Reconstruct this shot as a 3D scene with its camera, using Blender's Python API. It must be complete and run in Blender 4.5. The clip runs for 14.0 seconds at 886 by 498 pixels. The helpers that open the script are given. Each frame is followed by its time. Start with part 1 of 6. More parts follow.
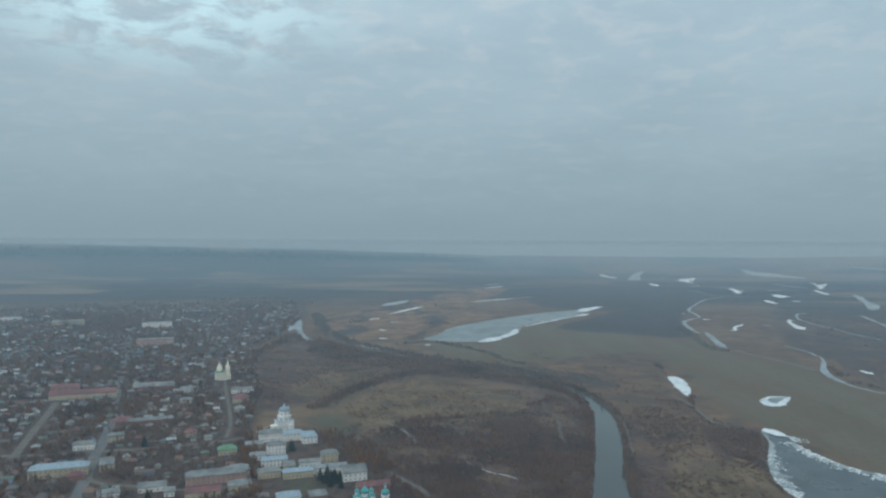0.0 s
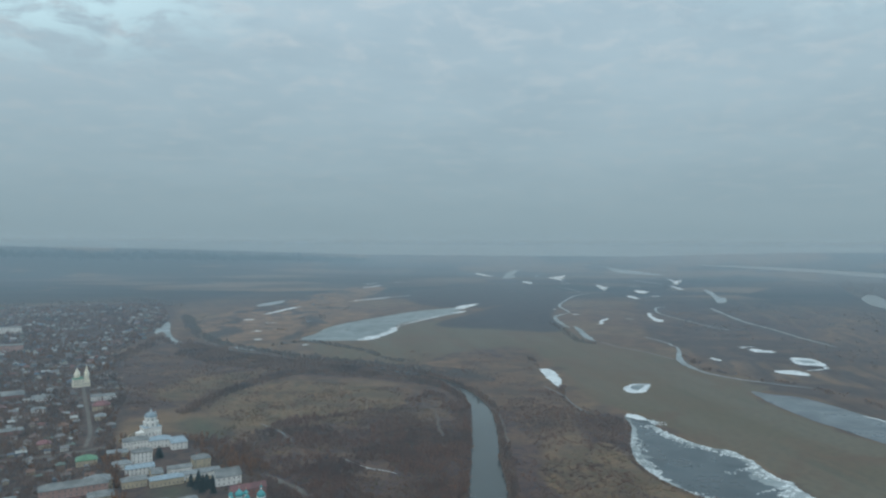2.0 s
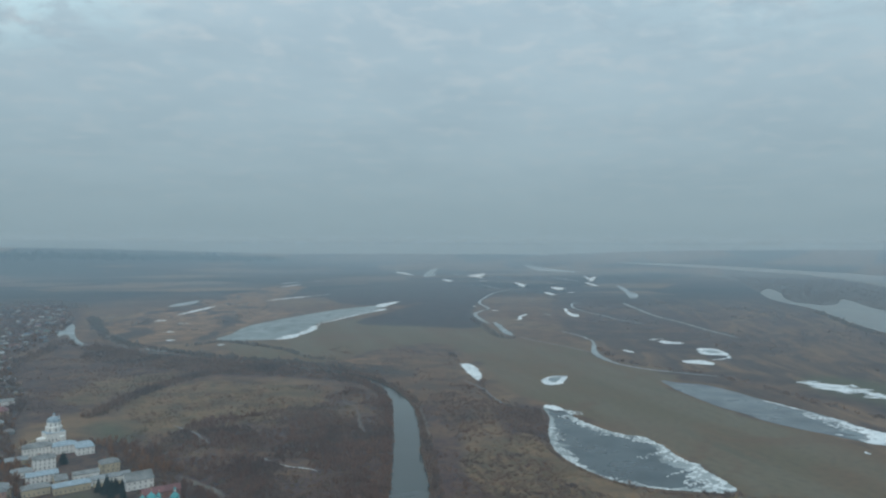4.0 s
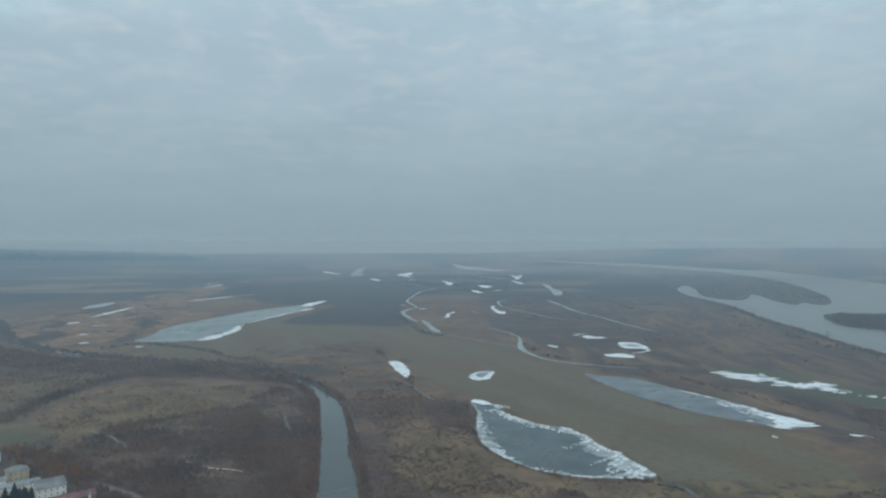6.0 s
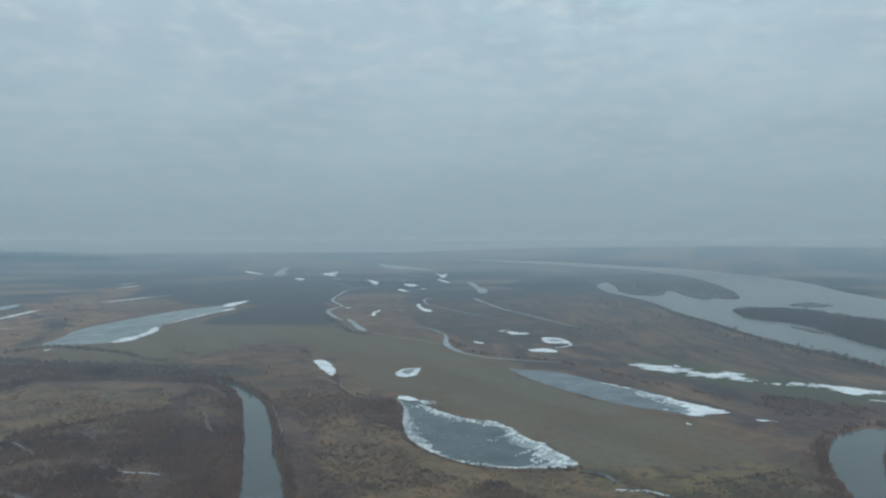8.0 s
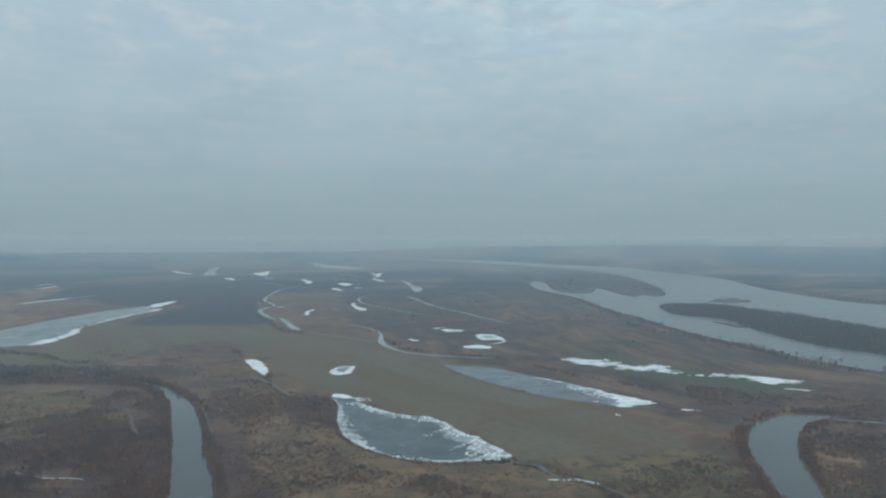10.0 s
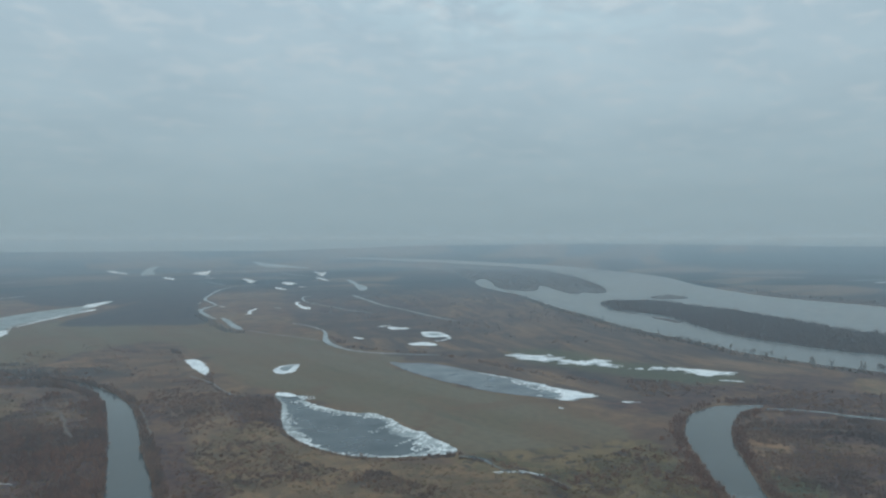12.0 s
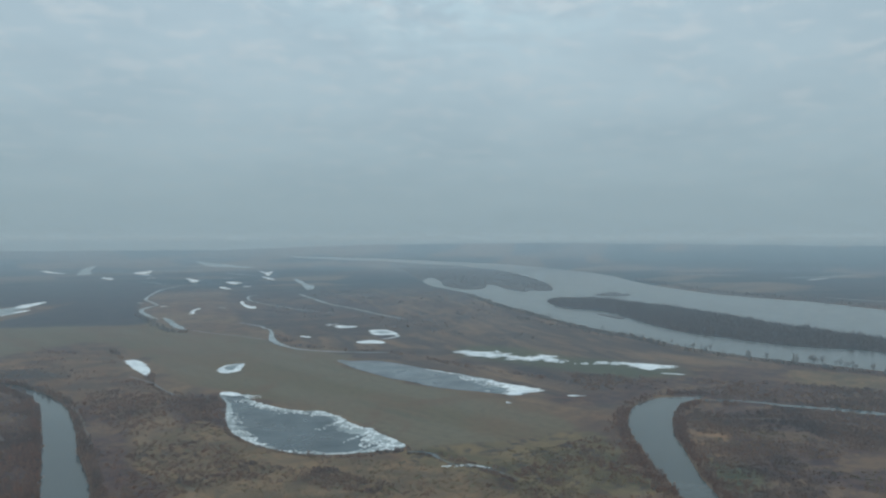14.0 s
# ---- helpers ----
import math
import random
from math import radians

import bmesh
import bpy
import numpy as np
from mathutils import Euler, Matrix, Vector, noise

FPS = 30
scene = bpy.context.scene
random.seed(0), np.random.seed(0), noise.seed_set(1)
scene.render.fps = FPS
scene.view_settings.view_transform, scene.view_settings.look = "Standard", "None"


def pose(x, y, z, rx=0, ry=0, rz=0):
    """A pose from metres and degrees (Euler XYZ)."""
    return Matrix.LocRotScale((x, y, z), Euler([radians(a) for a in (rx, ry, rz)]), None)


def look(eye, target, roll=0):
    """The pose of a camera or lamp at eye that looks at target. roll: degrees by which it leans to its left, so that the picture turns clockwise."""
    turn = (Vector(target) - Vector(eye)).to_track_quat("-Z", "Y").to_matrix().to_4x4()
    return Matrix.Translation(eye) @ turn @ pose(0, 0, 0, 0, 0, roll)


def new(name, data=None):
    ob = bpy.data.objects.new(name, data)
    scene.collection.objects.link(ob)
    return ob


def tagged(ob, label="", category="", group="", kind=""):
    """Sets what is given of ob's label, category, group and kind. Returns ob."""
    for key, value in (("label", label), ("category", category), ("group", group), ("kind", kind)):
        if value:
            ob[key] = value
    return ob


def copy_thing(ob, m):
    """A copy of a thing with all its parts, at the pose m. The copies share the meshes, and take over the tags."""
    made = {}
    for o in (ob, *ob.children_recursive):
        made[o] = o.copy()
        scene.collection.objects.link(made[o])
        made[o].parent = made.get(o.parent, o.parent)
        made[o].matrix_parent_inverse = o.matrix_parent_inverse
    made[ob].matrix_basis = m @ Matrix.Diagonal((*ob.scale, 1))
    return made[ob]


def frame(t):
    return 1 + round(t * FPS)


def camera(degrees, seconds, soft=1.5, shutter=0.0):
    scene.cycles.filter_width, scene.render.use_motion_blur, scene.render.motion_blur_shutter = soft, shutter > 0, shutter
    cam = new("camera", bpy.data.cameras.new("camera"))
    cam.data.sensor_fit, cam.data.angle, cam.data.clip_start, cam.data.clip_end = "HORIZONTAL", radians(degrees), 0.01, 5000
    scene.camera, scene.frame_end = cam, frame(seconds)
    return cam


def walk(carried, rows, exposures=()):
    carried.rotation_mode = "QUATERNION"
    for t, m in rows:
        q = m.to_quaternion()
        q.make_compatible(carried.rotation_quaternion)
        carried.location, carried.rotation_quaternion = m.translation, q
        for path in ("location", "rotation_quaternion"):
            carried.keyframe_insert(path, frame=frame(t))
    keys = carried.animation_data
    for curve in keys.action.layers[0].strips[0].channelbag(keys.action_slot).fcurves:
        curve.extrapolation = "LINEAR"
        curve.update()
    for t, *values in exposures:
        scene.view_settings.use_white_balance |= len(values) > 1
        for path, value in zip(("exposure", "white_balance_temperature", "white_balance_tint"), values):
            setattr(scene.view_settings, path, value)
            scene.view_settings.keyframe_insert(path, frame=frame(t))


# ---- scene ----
cam = camera(64.53, 14.0, soft=2.2)
# seconds, eye x, y, z, heading (clockwise from +y), pitch, lean to the left
PATH = [
    (0.0, 1.30, 0.81, 180.24, 0.000, -0.467, 0.298),
    (0.5, 1.21, 0.76, 179.47, 2.854, -0.443, 0.297),
    (1.0, 1.13, 0.70, 178.68, 5.466, -0.421, 0.288),
    (1.5, 1.05, 0.65, 177.79, 7.917, -0.423, 0.291),
    (2.0, 0.98, 0.59, 176.80, 9.907, -0.425, 0.280),
    (2.5, 0.90, 0.53, 175.72, 11.778, -0.426, 0.260),
    (3.0, 0.83, 0.48, 174.69, 13.428, -0.442, 0.230),
    (5.5, 0.41, 0.23, 170.11, 20.741, -0.481, 0.051),
    (6.0, 0.31, 0.18, 169.27, 22.290, -0.482, 0.051),
    (6.5, 0.20, 0.13, 168.43, 23.797, -0.504, 0.033),
    (7.0, 0.07, 0.07, 167.55, 25.287, -0.493, 0.017),
    (7.5, -0.07, 0.01, 166.69, 26.789, -0.505, -0.020),
    (8.0, -0.20, -0.07, 165.83, 28.345, -0.516, -0.024),
    (8.5, -0.32, -0.14, 164.99, 29.857, -0.519, -0.000),
    (11.0, -0.88, -0.45, 160.93, 35.923, -0.579, -0.059),
    (11.5, -0.99, -0.52, 160.23, 37.056, -0.595, -0.048),
    (12.0, -1.07, -0.59, 159.49, 38.143, -0.611, -0.046),
    (12.5, -1.15, -0.67, 158.67, 38.849, -0.609, -0.058),
    (13.0, -1.20, -0.76, 157.81, 39.148, -0.606, -0.082),
    (13.5, -1.24, -0.87, 156.98, 40.493, -0.620, -0.041),
    (14.0, -1.29, -0.97, 156.23, 42.371, -0.646, -0.039),
]
walk(cam, [(t, pose(x, y, z, 90 + pitch, -lean, -head)) for t, x, y, z, head, pitch, lean in PATH],
     [(0.0, -0.05, 6200.0, 6.5), (14.0, 0.0, 6320.0, 7.8)])

# ---------------------------------------------------------------- light
SUN_UP, SUN_TURN = radians(42), radians(205)
world = bpy.data.worlds.new("overcast")
scene.world = world
world.use_nodes = True


class Nodes:
    """A short way to write node trees."""

    def __init__(self, tree):
        self.tree = tree

    def add(self, kind, ins=(), **settings):
        n = self.tree.nodes.new("ShaderNode" + kind)
        if "blend_type" in settings:
            n.blend_type = settings["blend_type"]
        if "data_type" in settings:
            n.data_type = settings["data_type"]
        if "operation" in settings:
            n.operation = settings["operation"]
        if "sky_type" in settings:
            n.sky_type = settings["sky_type"]
        if "sun_disc" in settings:
            n.sun_disc = settings["sun_disc"]
        if "sun_elevation" in settings:
            n.sun_elevation = settings["sun_elevation"]
        if "sun_rotation" in settings:
            n.sun_rotation = settings["sun_rotation"]
        if "attribute_name" in settings:
            n.attribute_name = settings["attribute_name"]
        if "interpolation_type" in settings:
            n.interpolation_type = settings["interpolation_type"]
        if "vector_type" in settings:
            n.vector_type = settings["vector_type"]
        for k, v in dict(ins).items():
            if isinstance(v, bpy.types.NodeSocket):
                self.tree.links.new(v, n.inputs[k])
            else:
                n.inputs[k].default_value = v
        return n

    def mix(self, fac, a, b, how="MIX"):
        n = self.add("Mix", {}, data_type="RGBA", blend_type=how)
        for k, v in ((0, fac), (6, a), (7, b)):
            if isinstance(v, bpy.types.NodeSocket):
                self.tree.links.new(v, n.inputs[k])
            else:
                n.inputs[k].default_value = (*v, 1) if isinstance(v, tuple) and len(v) == 3 else v
        return n.outputs[2]

    def math(self, how, a, b=0.0, c=0.0):
        n = self.add("Math", {0: a, 1: b, 2: c}, operation=how)
        return n.outputs[0]

    def ramp(self, v, lo, hi):
        return self.add("MapRange", {0: v, 1: lo, 2: hi, 3: 0.0, 4: 1.0}, interpolation_type="SMOOTHSTEP").outputs[0]

    def noise(self, vec, scale, detail=4.0, rough=0.55, warp=0.0):
        return self.add("TexNoise", {"Vector": vec, "Scale": scale, "Detail": detail, "Roughness": rough, "Distortion": warp}).outputs[0]


def build_world():
    tree = world.node_tree
    tree.nodes.clear()
    n = Nodes(tree)
    way = n.add("TexCoord").outputs["Generated"]
    part = n.add("SeparateXYZ", {0: way})
    up = n.math("ADD", n.math("MAXIMUM", part.outputs[2], 0.0), 0.13)
    # the cloud deck, laid flat overhead
    deck = n.add("CombineXYZ", {0: n.math("DIVIDE", part.outputs[0], up), 1: n.math("DIVIDE", part.outputs[1], up), 2: 0.0}).outputs[0]
    wide = n.noise(deck, 0.9, 5.0, 0.55, 0.2)
    fine = n.noise(deck, 5.6, 7.0, 0.62, 0.3)
    sky = n.add("TexSky", sky_type="NISHITA", sun_disc=False, sun_elevation=SUN_UP, sun_rotation=SUN_TURN).outputs[0]
    sky = n.mix(1.0, sky, (0.11, 0.11, 0.11), "MULTIPLY")
    cloud = n.mix(n.ramp(wide, 0.32, 0.68), (0.455, 0.570, 0.638), (0.545, 0.67, 0.733))
    cloud = n.mix(n.math("MULTIPLY", n.ramp(fine, 0.47, 0.69), 0.7), cloud, (0.635, 0.70, 0.730))
    puffs = n.noise(n.add("Mapping", {0: deck, "Scale": (8.0, 13.0, 1.0)}, vector_type="POINT").outputs[0], 1.0, 6.0, 0.6, 0.3)
    cloud = n.mix(n.math("MULTIPLY", n.ramp(puffs, 0.54, 0.70), 0.18), cloud, (0.70, 0.735, 0.745))
    cloud = n.mix(n.math("MULTIPLY", n.ramp(puffs, 0.46, 0.30), 0.25), cloud, (0.43, 0.575, 0.66))
    # thin places in the deck let more of the blue through
    torn = n.noise(deck, 5.2, 8.0, 0.64, 0.4)
    for spot, reach, share in (((-0.85, 2.0, 0.0), 0.85, 1.0), ((1.4, 1.45, 0.0), 0.9, 0.22)):
        off = n.add("VectorMath", {0: deck, 1: spot}, operation="DISTANCE").outputs[1]
        thin = n.math("MULTIPLY", n.math("MULTIPLY", n.ramp(off, reach, 0.1), share), n.ramp(torn, 0.40, 0.60))
        cloud = n.mix(thin, cloud, (0.74, 0.98, 1.04))
    cloud = n.mix(0.08, cloud, sky)
    # towards the horizon the deck closes to an even grey
    rise = n.add("MapRange", {0: part.outputs[2], 1: -0.01, 2: 0.36, 3: 0.0, 4: 1.0}).outputs[0]
    cloud = n.mix(rise, (0.258, 0.345, 0.387), cloud)
    # below the horizon lies more of the same dim, hazy land
    cloud = n.mix(n.ramp(part.outputs[2], 0.006, -0.002), cloud, (0.165, 0.224, 0.256))
    # an overcast sky is brightest overhead
    lift = n.add("MapRange", {0: part.outputs[2], 1: 0.34, 2: 1.0, 3: 1.0, 4: 1.7}).outputs[0]
    cloud = n.add("VectorMath", {0: cloud, "Scale": lift}, operation="SCALE").outputs[0]
    bg = n.add("Background", {"Color": cloud, "Strength": 1.0})
    out = n.add("OutputWorld")
    tree.links.new(bg.outputs[0], out.inputs[0])


build_world()
sun = new("sun", bpy.data.lights.new("sun", "SUN"))
sun.data.energy, sun.data.angle, sun.data.color = 0.7, radians(60), (1.0, 0.98, 0.95)
sun.matrix_world = look((0, 0, 900), (-math.sin(SUN_TURN), -math.cos(SUN_TURN), 900 - math.tan(SUN_UP)))


# ---------------------------------------------------------------- materials
def material(name):
    m = bpy.data.materials.new(name)
    m.use_nodes = True
    tree = m.node_tree
    n = Nodes(tree)
    n.bsdf = tree.nodes["Principled BSDF"]
    n.out = tree.nodes["Material Output"]
    return m, n


def plain(name, colour, rough=0.85, vary=0.15, scale=0.2):
    m, n = material(name)
    pos = n.add("NewGeometry").outputs["Position"]
    v = n.noise(pos, scale, 4.0)
    dark = tuple(c * (1 - vary) for c in colour)
    light = tuple(c * (1 + vary) for c in colour)
    n.tree.links.new(n.mix(n.ramp(v, 0.3, 0.7), dark, light), n.bsdf.inputs["Base Color"])
    n.bsdf.inputs["Roughness"].default_value = rough
    return m


def water_material(name, colour, rough, waves, vary=0.2):
    m, n = material(name)
    pos = n.add("NewGeometry").outputs["Position"]
    v = n.noise(pos, 0.012, 5.0, 0.6, 0.6)
    c = n.mix(n.ramp(v, 0.35, 0.65), tuple(x * (1 - vary) for x in colour), tuple(x * (1 + vary) for x in colour))
    n.tree.links.new(c, n.bsdf.inputs["Base Color"])
    r = n.add("MapRange", {0: n.noise(pos, 0.03, 4.0), 1: 0.3, 2: 0.7, 3: rough * (1 - 2 * vary), 4: rough * (1 + 2.5 * vary)})
    n.tree.links.new(r.outputs[0], n.bsdf.inputs["Roughness"])
    n.bsdf.inputs["IOR"].default_value = 1.33
    bump = n.add("Bump", {"Strength": waves, "Distance": 0.05, "Height": n.noise(pos, 0.6, 3.0)})
    n.tree.links.new(bump.outputs[0], n.bsdf.inputs["Normal"])
    return m


WATER = water_material("water", (0.052, 0.058, 0.054), 0.14, 0.15)
THIN_ICE = water_material("thin_ice", (0.052, 0.066, 0.073), 0.3, 0.05)
GREY_ICE = water_material("grey_ice", (0.22, 0.26, 0.275), 0.45, 0.1)


def ice_material():
    m, n = material("ice")
    pos = n.add("NewGeometry").outputs["Position"]
    c = n.mix(n.ramp(n.noise(pos, 0.05, 5.0, 0.65), 0.3, 0.65), (0.52, 0.57, 0.60), (0.78, 0.82, 0.83))
    c = n.mix(n.ramp(n.noise(pos, 0.35, 4.0), 0.5, 0.75), c, (0.60, 0.66, 0.70))
    c = n.mix(n.ramp(n.noise(pos, 0.085, 5.0, 0.62, 0.4), 0.56, 0.64), c, (0.27, 0.31, 0.325))
    n.tree.links.new(c, n.bsdf.inputs["Base Color"])
    n.bsdf.inputs["Roughness"].default_value = 0.65
    bump = n.add("Bump", {"Strength": 0.4, "Distance": 0.2, "Height": n.noise(pos, 0.5, 4.0)})
    n.tree.links.new(bump.outputs[0], n.bsdf.inputs["Normal"])
    return m


ICE = ice_material()


def ground_material():
    """Scrub, meadow, plough, reeds and yards, blended by how much of each grows at a place."""
    m, n = material("flood_plain")
    pos = n.add("NewGeometry").outputs["Position"]
    big = n.noise(pos, 0.0055, 5.0, 0.6, 0.8)
    mid = n.noise(pos, 0.03, 5.0, 0.62, 0.5)
    small = n.noise(pos, 0.16, 5.0, 0.65)
    fleck = n.noise(pos, 0.085, 6.0, 0.62, 0.7)
    # long ridges and swales that curve with the bank of the great river
    ridge = n.add("CombineXYZ", {0: n.add("Attribute", attribute_name="from_bank").outputs["Fac"], 1: n.add("Attribute", attribute_name="along_bank").outputs["Fac"], 2: 0.0}).outputs[0]
    swale = n.noise(n.add("Mapping", {0: ridge, "Scale": (0.027, 0.0062, 1.0)}, vector_type="POINT").outputs[0], 1.0, 6.0, 0.64, 1.3)
    broad = n.noise(n.add("Mapping", {0: ridge, "Scale": (0.011, 0.0036, 1.0)}, vector_type="POINT").outputs[0], 1.0, 4.0, 0.6, 1.0)
    turned = n.add("Mapping", {0: pos, "Rotation": (0, 0, radians(13)), "Scale": (0.055, 0.006, 1.0)}, vector_type="POINT").outputs[0]

    def cover(name):
        return n.add("Attribute", attribute_name=name).outputs["Fac"]

    def edge(name, lo=0.3, hi=0.7):
        return n.ramp(n.math("ADD", cover(name), n.math("MULTIPLY", n.math("SUBTRACT", mid, 0.5), 0.9)), lo, hi)

    c = n.mix(n.ramp(mid, 0.35, 0.66), (0.086, 0.060, 0.044), (0.158, 0.103, 0.063))
    c = n.mix(n.ramp(big, 0.42, 0.68), c, n.mix(n.ramp(mid, 0.3, 0.6), (0.110, 0.080, 0.054), (0.185, 0.132, 0.078)))
    streak = n.mix(n.ramp(swale, 0.34, 0.68), (0.066, 0.052, 0.046), (0.190, 0.134, 0.084))
    streak = n.mix(n.math("MULTIPLY", n.ramp(broad, 0.48, 0.62), 0.8), streak, n.mix(n.ramp(swale, 0.4, 0.66), (0.048, 0.040, 0.040), (0.098, 0.073, 0.058)))
    c = n.mix(n.math("MULTIPLY", cover("swales"), 0.9), c, streak)
    brush = n.mix(n.ramp(mid, 0.35, 0.65), (0.054, 0.043, 0.040), (0.096, 0.072, 0.058))
    brush = n.mix(n.math("MULTIPLY", n.ramp(n.noise(pos, 0.008, 6.0, 0.68, 1.0), 0.50, 0.62), 0.75), brush, (0.150, 0.102, 0.066))
    c = n.mix(n.math("MULTIPLY", edge("brush", 0.3, 0.8), 0.85), c, brush)
    # bare scrub: purple-brown litter and stems with painted bush shade, paler grass in gaps
    litter = n.mix(n.ramp(fleck, 0.40, 0.64), (0.062, 0.043, 0.038), (0.124, 0.080, 0.059))
    litter = n.mix(n.math("MULTIPLY", n.ramp(n.noise(pos, 0.020, 6.0, 0.66, 1.0), 0.49, 0.60), 0.85), litter, n.mix(n.ramp(fleck, 0.42, 0.6), (0.120, 0.081, 0.054), (0.178, 0.122, 0.072)))
    c = n.mix(edge("scrub", 0.3, 0.7), c, litter)
    # far fields and woods, plot by plot
    plots = n.add("TexVoronoi", {"Vector": n.add("Mapping", {0: pos, "Rotation": (0, 0, radians(25)), "Scale": (0.0022, 0.0042, 0.0)}).outputs[0], "Scale": 1.0, "Randomness": 0.9})
    tone = n.add("SeparateXYZ", {0: plots.outputs["Color"]})
    far = n.mix(n.ramp(tone.outputs[0], 0.2, 0.8), (0.040, 0.039, 0.041), (0.172, 0.131, 0.088))
    far = n.mix(n.ramp(tone.outputs[1], 0.56, 0.62), far, (0.022, 0.028, 0.030))
    lanes = n.noise(n.add("Mapping", {0: pos, "Rotation": (0, 0, radians(20)), "Scale": (0.0016, 0.0085, 1.0)}, vector_type="POINT").outputs[0], 1.0, 5.0, 0.6, 0.5)
    far = n.mix(n.math("MULTIPLY", n.ramp(lanes, 0.46, 0.60), 0.7), far, (0.050, 0.048, 0.048))
    c = n.mix(n.math("MULTIPLY", cover("fields"), 0.9), c, far)
    meadow = n.mix(n.ramp(big, 0.38, 0.64), (0.120, 0.102, 0.060), (0.138, 0.097, 0.057))
    meadow = n.mix(n.ramp(n.noise(turned, 0.35, 3.0), 0.35, 0.7), meadow, (0.138, 0.124, 0.084))
    meadow = n.mix(n.math("MULTIPLY", n.ramp(small, 0.45, 0.75), 0.4), meadow, (0.09, 0.08, 0.055))
    patch = n.ramp(n.noise(pos, 0.011, 6.0, 0.68, 1.2), 0.48, 0.66)
    meadow = n.mix(n.math("MULTIPLY", patch, 0.75), meadow, (0.128, 0.084, 0.050))
    damp = n.ramp(n.noise(turned, 0.8, 5.0, 0.65), 0.55, 0.72)
    meadow = n.mix(n.math("MULTIPLY", damp, 0.5), meadow, (0.080, 0.082, 0.052))
    c = n.mix(edge("meadow"), c, meadow)
    c = n.mix(edge("plough", 0.35, 0.6), c, n.mix(n.ramp(mid, 0.3, 0.7), (0.050, 0.046, 0.045), (0.074, 0.064, 0.057)))
    c = n.mix(edge("wood", 0.35, 0.6), c, n.mix(n.ramp(mid, 0.3, 0.7), (0.022, 0.030, 0.030), (0.042, 0.046, 0.042)))
    reed = n.mix(n.ramp(mid, 0.34, 0.66), (0.128, 0.086, 0.054), (0.245, 0.162, 0.094))
    bands = n.noise(n.add("Mapping", {0: pos, "Rotation": (0, 0, radians(-8)), "Scale": (0.0075, 0.0036, 1.0)}, vector_type="POINT").outputs[0], 1.0, 5.0, 0.62, 1.1)
    reed = n.mix(n.ramp(bands, 0.50, 0.60), reed, (0.066, 0.053, 0.044))
    c = n.mix(edge("reeds", 0.38, 0.75), c, reed)
    grass = n.mix(n.ramp(mid, 0.34, 0.66), (0.098, 0.073, 0.046), (0.192, 0.134, 0.077))
    grass = n.mix(n.ramp(small, 0.5, 0.72), grass, (0.105, 0.108, 0.055))
    c = n.mix(edge("rough_grass", 0.38, 0.7), c, grass)
    olive = n.mix(n.ramp(mid, 0.34, 0.66), (0.078, 0.068, 0.036), (0.168, 0.128, 0.066))
    olive = n.mix(n.ramp(fleck, 0.50, 0.62), olive, (0.070, 0.052, 0.040))
    c = n.mix(edge("olive", 0.38, 0.7), c, olive)
    yard = n.mix(n.ramp(fleck, 0.38, 0.62), (0.054, 0.040, 0.034), (0.120, 0.084, 0.062))
    c = n.mix(edge("town", 0.35, 0.65), c, yard)
    c = n.mix(n.math("MULTIPLY", cover("lawn"), 0.8), c, (0.085, 0.094, 0.056))
    c = n.mix(n.math("MULTIPLY", n.ramp(small, 0.42, 0.7), 0.4), c, n.mix(1.0, c, (0.55, 0.55, 0.58), "MULTIPLY"))
    tuft = n.math("MULTIPLY", n.ramp(fleck, 0.52, 0.66), n.math("SUBTRACT", 0.42, n.math("MULTIPLY", cover("meadow"), 0.36)))
    c = n.mix(tuft, c, n.mix(1.0, c, (0.52, 0.50, 0.52), "MULTIPLY"))
    c = n.mix(1.0, c, (1.03, 0.972, 0.98), "MULTIPLY")
    n.tree.links.new(c, n.bsdf.inputs["Base Color"])
    n.bsdf.inputs["Roughness"].default_value = 0.95
    n.bsdf.inputs["Specular IOR Level"].default_value = 0.15
    bump = n.add("Bump", {"Strength": 0.3, "Distance": 0.8, "Height": small})
    n.tree.links.new(bump.outputs[0], n.bsdf.inputs["Normal"])
    return m


GROUND = ground_material()


def twig_material(name, colours, per_object=False):
    m, n = material(name)
    if per_object:
        r = n.add("ObjectInfo").outputs["Random"]
    else:
        r = n.add("NewGeometry").outputs["Random Per Island"]
    pos = n.add("NewGeometry").outputs["Position"]
    v = n.noise(pos, 0.014, 4.0, 0.6)
    a = n.mix(n.ramp(r, 0.1, 0.9), colours[0], colours[1])
    n.tree.links.new(n.mix(n.ramp(v, 0.45, 0.65), a, colours[2]), n.bsdf.inputs["Base Color"])
    n.bsdf.inputs["Roughness"].default_value = 0.9
    n.bsdf.inputs["Specular IOR Level"].default_value = 0.1
    return m


TWIGS = twig_material("bare_twigs", [(0.165, 0.111, 0.084), (0.245, 0.160, 0.112), (0.125, 0.088, 0.072)])
RUST = twig_material("russet_twigs", [(0.152, 0.093, 0.070), (0.235, 0.138, 0.092), (0.136, 0.086, 0.066)])
GREY_TWIGS = twig_material("grey_twigs", [(0.130, 0.115, 0.102), (0.210, 0.180, 0.152), (0.170, 0.138, 0.112)])
LEAVES = twig_material("autumn_leaves", [(0.165, 0.096, 0.058), (0.285, 0.145, 0.068), (0.145, 0.092, 0.064)])
WOOD_TWIGS = twig_material("wood_twigs", [(0.125, 0.095, 0.079), (0.155, 0.116, 0.093), (0.130, 0.097, 0.080)])
